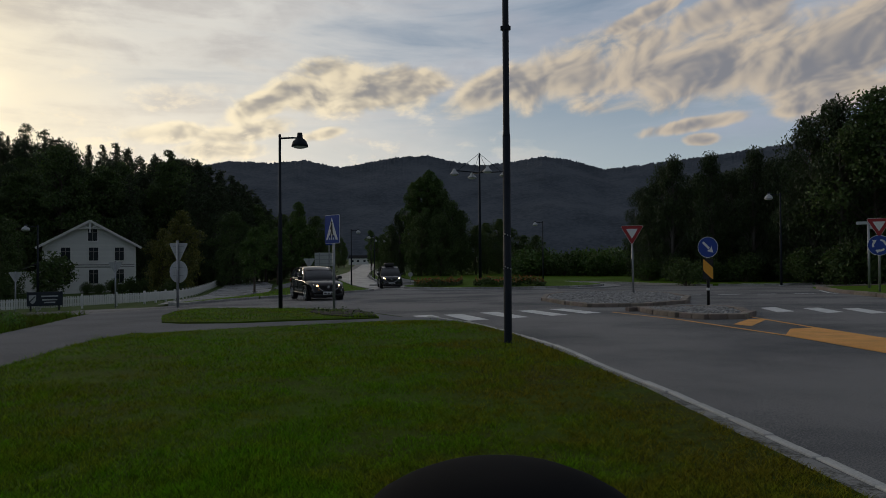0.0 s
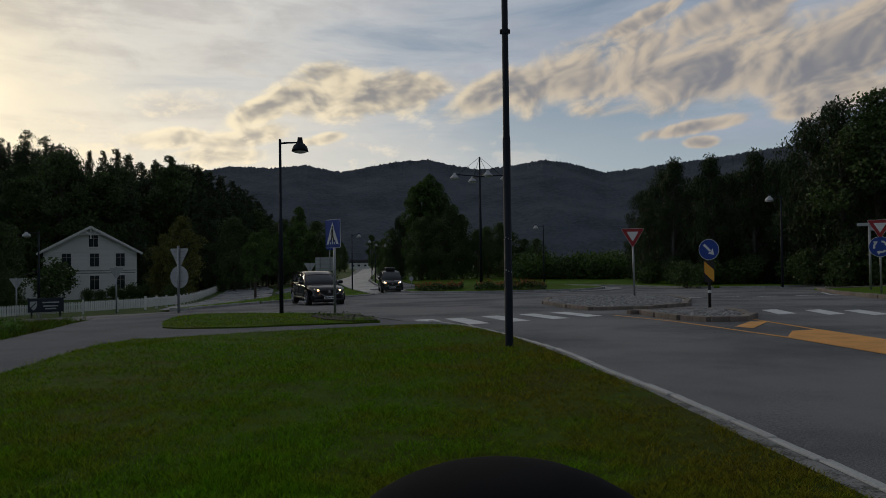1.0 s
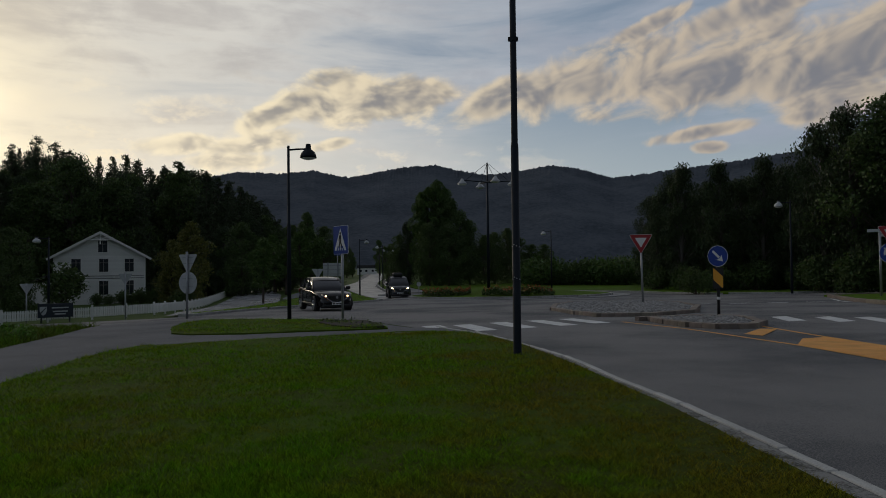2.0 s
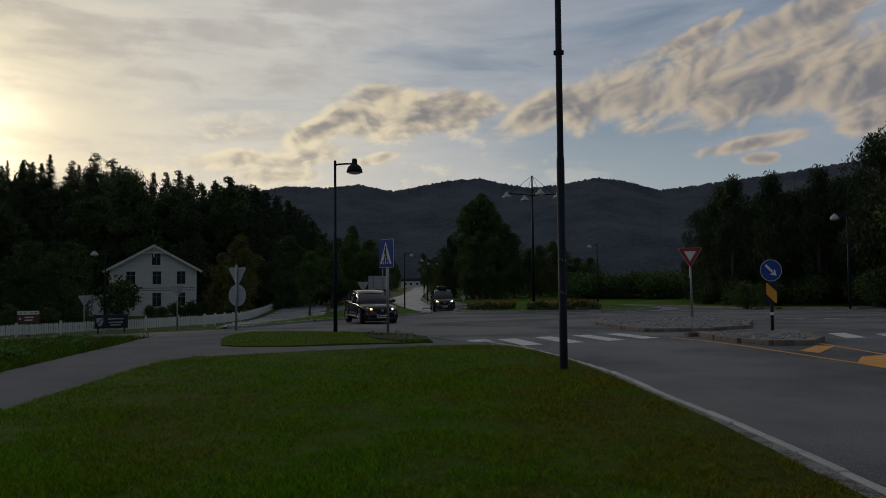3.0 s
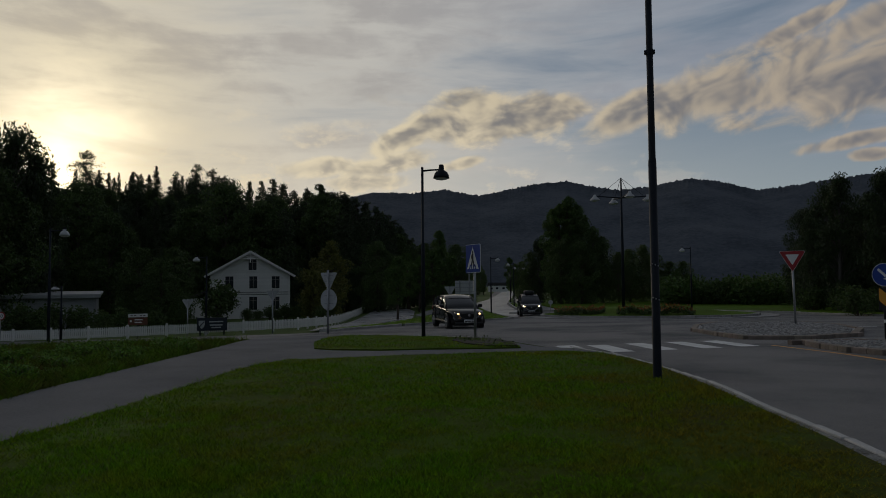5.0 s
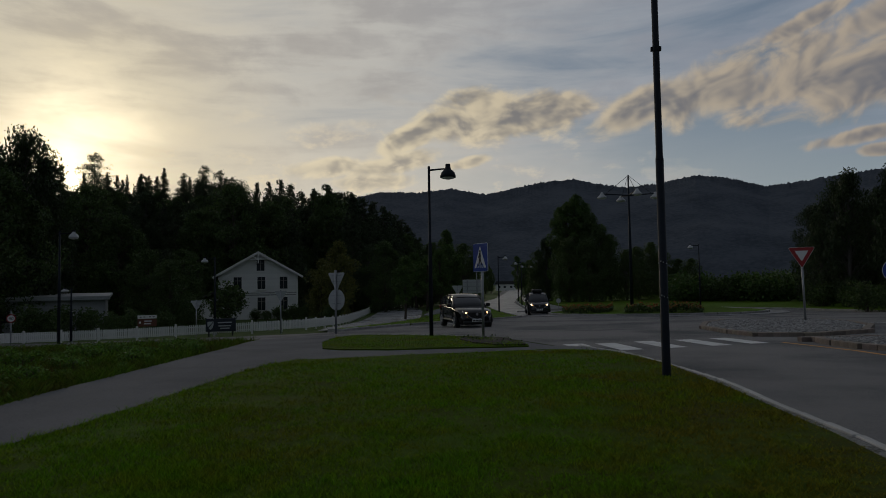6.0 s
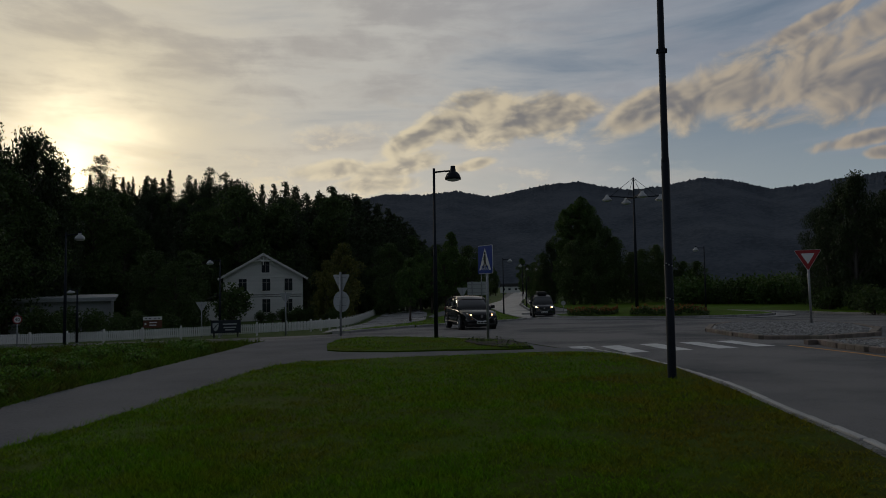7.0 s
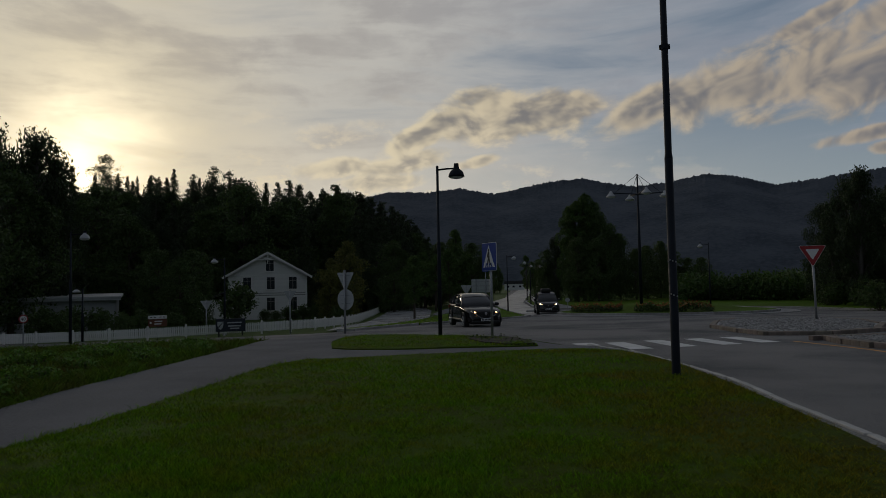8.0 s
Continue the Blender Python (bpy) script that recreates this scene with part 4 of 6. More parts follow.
    # the dark row on the east side
    for az, el, r, proto, tall in [(16.6, 4.6, 70, BIRCH, 13.0), (18.2, 7.5, 68, BIRCH_B, 13.0), (19.8, 6.0, 72, BIRCH, 13.0), (21.3, 7.6, 66, BIRCH_B, 13.0), (22.7, 6.2, 70, BIRCH, 13.0), (24.0, 7.8, 66, BIRCH_B, 13.0),
                                   (25.4, 7.0, 70, BIRCH, 13.0), (27.0, 7.4, 66, BIRCH, 13.0), (28.2, 9.7, 62, BIRCH, 13.0), (30.0, 10.7, 60, BIRCH, 13.0), (32.0, 10.8, 60, MAPLE, 12.0), (33.9, 10.0, 60, BIRCH, 13.0), (36, 10, 60, BIRCH, 13.0), (39, 9.5, 62, MAPLE, 12.0)]:
        x, y = polar(az, r)
        need = 1.4 + r * math.tan(radians(el)) - ground_z(x, y)
        plant(proto, az, r, need / tall, rng.uniform(0, 360))
        plant(BUSH, az + rng.uniform(-0.8, 0.8), r - 1.5, rng.uniform(0.8, 1.3), rng.uniform(0, 360))
    for k in range(16):
        plant(rng.choice((MAPLE, BIRCH)), 16 + k * 1.5, rng.uniform(74, 84), rng.uniform(0.7, 0.95), rng.uniform(0, 360))
    # the clump beyond the roundabout
    for az, el, r, proto, tall, slim in [(-4.2, 2.5, 104, MAPLE, 12.0, 0.85), (-3.5, 3.6, 102, BIRCH, 13.0, 0.8), (-2.5, 6.0, 100, FRESH, 14.0, 0.8), (-2.0, 6.4, 99, FRESH, 14.0, 0.9), (-1.3, 7.0, 98, FRESH, 14.0, 0.9), (-0.7, 6.3, 99, FRESH, 14.0, 0.85),
                                         (0.0, 5.3, 97, MAPLE, 12.0, 0.6), (0.8, 4.3, 96, MAPLE, 12.0, 0.65), (1.5, 3.6, 97, MAPLE, 12.0, 0.7), (-1.8, 3.4, 94, MAPLE, 12.0, 0.9), (-0.2, 3.3, 93, MAPLE, 12.0, 0.9), (2.7, 2.4, 98, MAPLE, 12.0, 0.9),
                                         (3.6, 2.6, 100, MAPLE, 12.0, 0.9), (4.6, 2.9, 102, MAPLE, 12.0, 0.8), (5.5, 2.2, 104, MAPLE, 12.0, 0.9), (6.6, 1.6, 104, MAPLE, 12.0, 1.0), (7.6, 1.6, 108, MAPLE, 12.0, 1.0)]:
        x, y = polar(az, r)
        need = 1.4 + r * math.tan(radians(el)) - ground_z(x, y)
        plant(proto, az, r, need / tall * slim, rng.uniform(0, 360), stretch=1 / slim)
    for k in range(26):
        az = 6.0 + k * 0.42
        plant(SHRUB if k % 3 else BUSH, az, rng.uniform(86, 100), rng.uniform(1.0, 1.6), rng.uniform(0, 360))
    # the avenue beside the side street and the road to the north
    for az, r, s, proto in [(-15.2, 62, 1.05, STREET), (-13.4, 88, 1.3, STREET), (-12.2, 96, 1.5, STREET), (-11.4, 104, 1.7, STREET), (-14.3, 100, 1.5, STREET), (-10.4, 112, 0.78, MAPLE), (-11.6, 120, 0.9, FRESH), (-12.9, 118, 0.85, MAPLE), (-9.6, 140, 0.7, MAPLE), (-16.8, 92, 0.75, MAPLE), (-18.2, 96, 0.7, BIRCH),
                            (-20.6, 74, 1.0, YELLOW), (-22.0, 76, 0.8, YELLOW), (-32.6, 74, 0.62, MAPLE), (-33.5, 66, 0.5, MAPLE), (-35.0, 70, 0.6, MAPLE), (-47.0, 58, 0.9, BIRCH), (-48.5, 55, 0.95, MAPLE)]:
        plant(proto, az, r, s, rng.uniform(0, 360))
    for k in range(30):
        az = -13.5 + k * 0.45
        if abs(az + 7.0) > 0.8:
            plant(rng.choice((MAPLE, FRESH)), az, rng.uniform(250, 300), rng.uniform(0.7, 1.1), rng.uniform(0, 360))
    for k in range(16):
        plant(rng.choice((MAPLE, BUSH)), -13.8 + k * 0.28, 120 + 9 * k, rng.uniform(0.4, 0.7), rng.uniform(0, 360))
    for k in range(10):
        plant(BUSH, -5.0 + 0.1 * k, 112 + 8 * k, rng.uniform(0.8, 1.3), rng.uniform(0, 360))
    # garden bushes
    for az, r, s in [(-29.25, 78, 1.85), (-27.0, 80, 0.6), (-25.4, 80, 0.7), (-24.2, 79, 0.75), (-23.0, 78, 0.7), (-36.2, 58, 0.8), (-39.0, 60, 0.9), (-40.6, 60, 1.0), (-42.8, 58, 1.0), (-34.0, 60, 0.7), (-32.0, 70, 0.8), (19.3, 58, 0.9), (-21.2, 70, 0.7), (-37.6, 56, 0.75), (-41.5, 57, 0.8), (-26.2, 82, 0.5), (-24.8, 82, 0.5), (-23.6, 80, 0.55), (-22.3, 77, 0.5)]:
        plant(BUSH, az, r, s, rng.uniform(0, 360))


build_woods()


# ---------------------------------------------------------------- street lamps
def lamp_head(parent, x, z, s=1.0):
    """A bell-shaped road lamp hanging at x, z under its arm."""
    head = part("shade", tube([(x, 0, z + 0.02 * s), (x, 0, z - 0.06 * s), (x, 0, z - 0.10 * s), (x, 0, z - 0.17 * s), (x, 0, z - 0.28 * s), (x, 0, z - 0.36 * s)], [0.10 * s, 0.11 * s, 0.17 * s, 0.24 * s, 0.285 * s, 0.30 * s], 20), STEEL_B, parent, "dark bell-shaped lamp shade", True)
    part("diffuser", tube([(x, 0, z - 0.365 * s), (x, 0, z - 0.40 * s), (x, 0, z - 0.43 * s)], [0.25 * s, 0.21 * s, 0.08 * s], 20), SHADE_IN, head, "pale glass diffuser", True)
    part("lamp_housing", tube([(x, 0, z + 0.14 * s), (x, 0, z + 0.02 * s)], [0.085 * s, 0.10 * s], 14), STEEL_B, head)
    return head


def make_street_lamp(height, reach, r0, head_size=1.0, pale=False):
    root = tagged(new("street_lamp"), "dark steel street lamp with a bell-shaped head", "street lamp", "street lamps")
    part("pole", tube([(0, 0, -0.3), (0, 0, height * 0.55), (0, 0, height * 0.56), (0, 0, height)], [r0, r0 * 0.95, r0 * 0.7, r0 * 0.62], 14), STEEL_B, root, smooth=True)
    part("base_plate", tube([(0, 0, -0.1), (0, 0, 0.03), (0, 0, 0.05)], [r0 * 2.1, r0 * 2.1, r0 * 1.5], 16), STEEL_G, root)
    part("arm", tube([(0, 0, height - 0.08), (reach * 0.5, 0, height - 0.06), (reach + 0.1, 0, height - 0.06)], [r0 * 0.5, r0 * 0.42, r0 * 0.4], 10), STEEL_B, root)
    part("finial", tube([(0, 0, height), (0, 0, height + 0.07)], [r0 * 0.7, r0 * 0.55], 12), STEEL_B, root)
    part("collar", tube([(0, 0, height * 0.30), (0, 0, height * 0.30 + 0.05)], [r0 * 1.12, r0 * 1.12], 14), STEEL_B, root)
    lamp_head(root, reach, height - 0.02, head_size)
    if pale:
        root.children[-1].data.materials[0] = SIGN_BACK
    return root


def stand(ob, x, y, turn=0.0):
    ob.matrix_basis = pose(x, y, float(road_z(x, y)), 0, 0, turn)
    return ob


def build_lamps():
    rng = random.Random(2)
    lamp = make_street_lamp(6.25, 0.72, 0.075)
    stand(lamp, -5.58, 23.85, 0)
    lamp.scale = (0.956, 0.956, 0.956)
    pale = make_street_lamp(5.75, 0.72, 0.075, 0.85, True)
    stand(pale, -26.6, 30.65, 12)
    for x, y, turn, h in [(-24.3, 41.7, 188, 0.86), (-29.8, 35.3, 160, 0.54), (10.2, 71.0, 180, 1.06), (24.2, 49.8, 180, 1.15), (-2.1, 98.0, 90, 1.05), (-8.9, 67.5, 0, 0.95), (-8.5, 86.2, 180, 0.95), (-11.6, 112, 0, 1.0), (-9.2, 118, 180, 1.0), (-12.4, 150, 0, 1.0)]:
        ob = copy_thing(pale, pose(x, y, float(road_z(x, y)), 0, 0, turn))
        ob.scale = (max(h, 0.95), max(h, 0.95), h)


build_lamps()


def build_near_post():
    """The tall tapered mast on the lawn; its head stands far above."""
    root = thing("lamp_post", "tall dark blue-black steel lamp mast on the lawn", "lamp post", 1.05, 11.35)
    part("lower_pole", tube([(0, 0, -0.3), (0, 0, 0.1), (0, 0, 3.42)], [0.067, 0.066, 0.063], 24), STEEL_B, root, smooth=True)
    part("upper_pole", tube([(0, 0, 3.40), (0, 0, 3.44), (0, 0, 3.50), (0, 0, 8.2)], [0.063, 0.062, 0.054, 0.048], 24), STEEL_B, root, smooth=True)
    for z in (1.27, 1.80):
        band = part("band", tube([(0, 0, z), (0, 0, z + 0.012)], [0.0665, 0.0665], 24), STEEL_B, root, "thin steel band with bright buckles")
        for a in (3.5, 4.1, 4.7, 5.5):
            part("buckle", box(0.018, 0.012, 0.022, (0.068 * math.cos(a), 0.068 * math.sin(a), z + 0.006 + 0.02 * math.cos(3 * a)), 0.003), STEEL_G, band)
    part("collar", tube([(0, 0, 5.16), (0, 0, 5.24)], [0.060, 0.060], 20), STEEL_B, root)
    for k in (-1, 1):
        part("collar_bolt", box(0.03, 0.05, 0.07, (k * 0.068, 0, 5.20), 0.008), STEEL_B, root)
    part("arm", tube([(0, 0, 8.1), (1.0, 0, 8.15)], [0.04, 0.035], 10), STEEL_B, root)
    lamp_head(root, 1.0, 8.15, 1.1)


build_near_post()


def build_mast():
    """The cross-armed mast in the middle of the roundabout."""
    top = 10.9
    root = thing("lighting_mast", "tall dark mast with four lamps on cross arms", "lighting mast", 3.2, 60.0, float(road_z(3.2, 60)) + 0.65, 14)
    part("pole", tube([(0, 0, -0.2), (0, 0, 5), (0, 0, top)], [0.14, 0.12, 0.06], 14), STEEL_B, root, smooth=True)
    for a in range(4):
        m = pose(0, 0, 0, 0, 0, 90 * a)
        tip = m @ Vector((2.25, 0, top - 1.55))
        part("arm", tube([m @ Vector((0, 0, top - 1.7)), tip], [0.055, 0.045], 8), STEEL_B, root)
        part("stay", tube([m @ Vector((0, 0, top - 0.02)), m @ Vector((1.9, 0, top - 1.52))], 0.018, 5), STEEL_B, root)
        h = part("shade", tube([tip + Vector((0, 0, z)) for z in (0.12, 0, -0.12, -0.3, -0.36)], [0.10, 0.13, 0.22, 0.40, 0.41], 16), SIGN_BACK, root, "pale bell-shaped lamp shade", True)
        part("diffuser", tube([tip + Vector((0, 0, z)) for z in (-0.365, -0.44)], [0.36, 0.2], 16), SHADE_IN, h, smooth=True)


build_mast()


# ---------------------------------------------------------------- signs
def sign_post(root, height, r=0.04, mat=None, lean=0.0):
    part("post", tube([(0, 0, -0.3), (lean, 0, height)], [r, r], 12), mat or STEEL_G, root, smooth=True)
    part("post_cap", tube([(lean, 0, height), (lean, 0, height + 0.015)], [r * 1.08, r * 0.8], 12), PLASTIC, root)


def clamp(root, z, y=0.0):
    part("clamp", box(0.12, 0.06, 0.03, (0, y, z), 0.006), STEEL_G, root)


def build_crossing_sign():
    root = thing("crossing_sign", "blue and white pedestrian crossing sign on a grey post", "road sign", -3.55, 22.6, turn=-50)
    root.scale = (0.956, 0.956, 0.956)
    sign_post(root, 3.17, 0.045)
    board = part("board", plate(rounded(0.92, 0.94, 0.05, 0, 2.78), 0.02, Matrix.Translation((0, -0.06, 0))), SIGN_BLUE, root)
    part("border", plate(rounded(0.95, 0.97, 0.06, 0, 2.78), 0.014, Matrix.Translation((0, -0.053, 0))), SIGN_WHITE, board)
    part("triangle", plate([(-0.38, 2.42), (0.38, 2.42), (0.0, 3.17)], 0.006, Matrix.Translation((0, -0.074, 0))), SIGN_WHITE, board)
    m = Matrix.Translation((0, -0.079, 0))
    for x0 in (-0.21, -0.07, 0.07, 0.21):
        part("stripe", plate([(x0 - 0.04, 2.42), (x0 + 0.04, 2.42), (x0 * 0.7 + 0.025, 2.57), (x0 * 0.7 - 0.025, 2.57)], 0.004, m), SIGN_BLUE, board)
    # a plain walking mark of slanting bars
    for outline in ([(-0.055, 2.74), (0.06, 2.74), (0.05, 2.95), (-0.04, 2.95)], [(-0.13, 2.50), (-0.06, 2.50), (0.04, 2.745), (-0.05, 2.745)], [(0.07, 2.50), (0.14, 2.50), (0.055, 2.745), (-0.02, 2.745)],
                    [(-0.12, 2.76), (-0.085, 2.75), (-0.02, 2.93), (-0.045, 2.95)], disc(0.045, 14, 0.005, 3.0)):
        part("mark", plate(outline, 0.004, m), SIGN_BLACK, board)
    for z in (2.57, 3.0):
        clamp(root, z, -0.035)


def yield_face(root, side, cz, y=-0.06):
    b = part("board", plate(triangle(side, 0.05, True, cz), 0.02, Matrix.Translation((0, y, 0))), SIGN_WHITE, root)
    part("red_face", plate(triangle(side * 0.965, 0.045, True, cz), 0.006, Matrix.Translation((0, y - 0.012, 0))), SIGN_RED, b)
    part("white_field", plate(triangle(side * 0.50, 0.02, True, cz), 0.006, Matrix.Translation((0, y - 0.018, 0))), SIGN_WHITE, b)
    return b


def build_yield():
    root = thing("yield_sign", "red and white yield sign on a grey post", "road sign", 9.35, 34.2, float(road_z(9.35, 34.2)) + 0.15, -14)
    sign_post(root, 3.1, 0.05, lean=-0.06)
    b = yield_face(root, 1.12, 2.95)
    b.location.x = -0.05
    clamp(root, 2.9, -0.03)


def build_keep_right():
    root = thing("keep_right_sign", "blue arrow sign over a yellow marker on a black post", "road sign", 7.75, 20.35, float(road_z(7.75, 20.35)) + 0.15, -20)
    sign_post(root, 2.0, 0.05, SIGN_BLACK)
    part("reflector_band", tube([(0, 0, 0.42), (0, 0, 0.50)], 0.053, 12), SIGN_WHITE, root)
    b = part("board", plate(disc(0.315, 40, 0, 1.72), 0.02, Matrix.Translation((0, -0.065, 0))), SIGN_WHITE, root)
    part("blue_face", plate(disc(0.300, 40, 0, 1.72), 0.006, Matrix.Translation((0, -0.078, 0))), SIGN_BLUE, b)
    m = Matrix.Translation((0, -0.084, 1.72)) @ Matrix.Rotation(radians(45), 4, "Y")
    bm = plate([(-0.22, -0.035), (0.06, -0.035), (0.06, 0.035), (-0.22, 0.035)], 0.006, m)
    plate([(0.05, -0.11), (0.23, 0.0), (0.05, 0.11), (0.09, 0.0)], 0.006, m, bm)
    part("arrow", bm, SIGN_WHITE, b)
    part("marker_board", plate([(-0.15, 1.20), (-0.15, 1.33), (-0.13, 1.36), (0.13, 1.13), (0.15, 1.09), (0.15, 0.78), (0.13, 0.76), (-0.13, 1.00), (-0.15, 1.04)], 0.02, Matrix.Translation((0, -0.065, 0))), SIGN_YELLOW, root, "amber marker board")
    part("marker_backing", box(0.33, 0.015, 0.62, (0, -0.045, 1.06), 0.01), SIGN_BLACK, root)

    root.scale = (0.88, 0.9, 0.97)


def build_east_signs():
    root = thing("roundabout_sign", "yield sign over a blue roundabout sign, grey post", "road sign", 19.2, 30.6, float(road_z(19.2, 30.6)) + 0.10, -30)
    sign_post(root, 3.25, 0.045)
    yield_face(root, 1.0, 2.95)
    b = part("lower_board", plate(disc(0.45, 40, 0, 2.05), 0.02, Matrix.Translation((0, -0.06, 0))), SIGN_WHITE, root)
    part("blue_face", plate(disc(0.43, 40, 0, 2.05), 0.006, Matrix.Translation((0, -0.073, 0))), SIGN_BLUE, b)
    for k in range(3):
        m = Matrix.Translation((0, -0.08, 2.05)) @ Matrix.Rotation(radians(120 * k), 4, "Y")
        arc = [(0.28 * math.cos(radians(a)), 0.28 * math.sin(radians(a))) for a in range(20, 95, 15)] + [(0.20 * math.cos(radians(a)), 0.20 * math.sin(radians(a))) for a in range(80, 15, -15)]
        bm = plate(arc, 0.006, m)
        plate([(0.14, 0.12), (0.34, 0.12), (0.25, -0.03)], 0.006, m, bm)
        part("arrow", bm, SIGN_WHITE, b)
    root = thing("direction_sign", "grey post with two narrow finger boards", "road sign", 22.9, 37.4, float(road_z(22.9, 37.4)) + 0.10, -30)
    sign_post(root, 3.7, 0.06)
    part("finger_board", box(0.55, 0.02, 0.16, (-0.30, -0.07, 3.5), 0.005), SIGN_BACK, root)
    part("finger_board", box(0.60, 0.02, 0.16, (0.34, -0.07, 3.25), 0.005), SIGN_BACK, root)


def build_backs():
    """Signs seen from behind: bare metal."""
    root = thing("yield_sign", "bare metal back of a triangular and a round sign", "road sign", -11.3, 29.6, turn=-20)
    sign_post(root, 2.85, 0.05)
    part("triangle_board", plate(triangle(1.0, 0.05, True, 2.45), 0.02, Matrix.Translation((0, 0.06, 0))), SIGN_BACK, root)
    part("round_board", plate(disc(0.47, 40, 0, 1.52), 0.02, Matrix.Translation((0, 0.06, 0))), SIGN_BACK, root)
    for z in (1.35, 1.7, 2.35, 2.6):
        part("rail", box(0.55, 0.02, 0.03, (0, 0.045, z), 0.004), STEEL_G, root)
    for x, y, h, s in [(-10.2, 53.0, 2.6, 0.9), (-24.6, 40.0, 2.2, 0.75), (-17.2, 36.5, 2.35, 0.72)]:
        r = thing("yield_sign", "bare metal back of a triangular sign", "road sign", x, y, turn=20)
        sign_post(r, h, 0.04)
        part("triangle_board", plate(triangle(s, 0.04, True, h - 0.25), 0.02, Matrix.Translation((0, 0.05, 0))), SIGN_BACK, r)
        clamp(r, h - 0.2, 0.03)
    r = thing("information_board", "large pale sign board seen from behind", "road sign", -9.95, 58.0, turn=10)
    for x in (-0.35, 0.45):
        part("post", tube([(x, 0, -0.3), (x, 0, 3.2)], 0.05, 10), STEEL_G, r)
    part("board", box(1.60, 0.03, 1.12, (0.05, 0.06, 2.6), 0.01), SIGN_BACK, r)
    for z in (2.25, 2.6, 2.95):
        part("rail", box(1.58, 0.03, 0.05, (0.05, 0.03, z), 0.006), STEEL_G, r)
    r = thing("bus_lane_sign", "small square blue sign on a thin post", "road sign", -9.75, 59.5)
    sign_post(r, 4.35, 0.035)
    part("board", box(0.55, 0.02, 0.55, (0, -0.05, 4.1), 0.01), SIGN_BLUE, r)
    clamp(r, 4.1, -0.03)


def build_left_signs():
    root = thing("speed_sign", "round red-rimmed speed limit sign reading 40", "road sign", -32.2, 33.5, turn=44)
    sign_post(root, 1.9, 0.035)
    b = part("board", plate(disc(0.24, 32, 0, 1.50), 0.02, Matrix.Translation((0, -0.05, 0))), SIGN_RED, root)
    part("white_field", plate(disc(0.18, 32, 0, 1.50), 0.006, Matrix.Translation((0, -0.063, 0))), SIGN_WHITE, b)
    text_part("digits", "40", 0.25, SIGN_BLACK, b, Matrix.Translation((0, -0.071, 1.415)))
    root = thing("tourist_sign", "brown and white direction board on a short post", "road sign", -26.0, 37.0, turn=34)
    part("post", tube([(0, 0, -0.3), (0, 0, 1.0)], 0.06, 10), SIGN_BLACK, root)
    b = part("board", box(1.35, 0.04, 0.48, (0, -0.05, 1.0), 0.01), SIGN_BROWN, root, "brown lower board")
    part("top_board", box(1.35, 0.04, 0.22, (0, -0.05, 1.37), 0.01), SIGN_WHITE, root, "white upper board")
    for z, w, x in ((1.10, 0.55, 0.05), (0.93, 0.50, 0.02)):
        part("text_bar", box(w, 0.004, 0.07, (x, -0.074, z)), SIGN_WHITE, b)
    part("symbol", box(0.13, 0.004, 0.13, (-0.5, -0.074, 1.02)), SIGN_WHITE, b)
    for x in (-0.45, -0.2, 0.2, 0.45):
        part("text_bar", box(0.14, 0.004, 0.05, (x, -0.074, 1.37)), SIGN_BLACK, b)
    root.scale = (0.78, 0.78, 0.92)
    root = thing("club_sign", "dark navy board with a pale shield and lettering bars", "sign board", -21.7, 37.9, turn=30)
    for x in (-0.75, 0.75):
        part("post", tube([(x, 0.05, -0.3), (x, 0.05, 0.9)], 0.05, 10), SIGN_BLACK, root)
    b = part("board", box(1.9, 0.06, 0.85, (0, 0, 0.62), 0.02), NAVY, root)
    part("shield", plate([(-0.84, 0.86), (-0.46, 0.86), (-0.46, 0.62), (-0.52, 0.44), (-0.65, 0.32), (-0.78, 0.44), (-0.84, 0.62)], 0.01, Matrix.Translation((0, -0.036, 0))), SIGN_BACK, b)
    part("shield_band", plate([(-0.81, 0.50), (-0.77, 0.44), (-0.49, 0.78), (-0.50, 0.83)], 0.01, Matrix.Translation((0, -0.042, 0))), NAVY, b)
    for z, w in ((0.78, 0.9), (0.56, 0.8), (0.40, 0.6)):
        part("text_bar", box(w, 0.006, 0.08, (0.25, -0.033, z)), SIGN_BACK, b)

    root.scale = (0.9, 0.9, 0.9)


def text_part(name, words, size, mat, parent, m):
    """Lettering as a thin raised mesh, facing -y."""
    cu = bpy.data.curves.new(name, "FONT")
    cu.body, cu.size, cu.align_x, cu.extrude = words, size, "CENTER", 0.002
    tmp = bpy.data.objects.new(name, cu)
    me = bpy.data.meshes.new_from_object(tmp)
    bpy.data.objects.remove(tmp)
    me.transform(m @ Matrix.Rotation(radians(90), 4, "X"))
    return link_part(name, me, mat, parent)


build_crossing_sign()
build_yield()
build_keep_right()
build_east_signs()
build_backs()
build_left_signs()
for x, y in [(-3.2, 68.0)]:
    ob = thing("bollard_sign", "small round sign on a short grey post", "road sign", x, y)
    sign_post(ob, 0.95, 0.03)
    part("board", plate(disc(0.22, 24, 0, 1.0), 0.02, Matrix.Translation((0, -0.04, 0))), SIGN_BACK, ob)


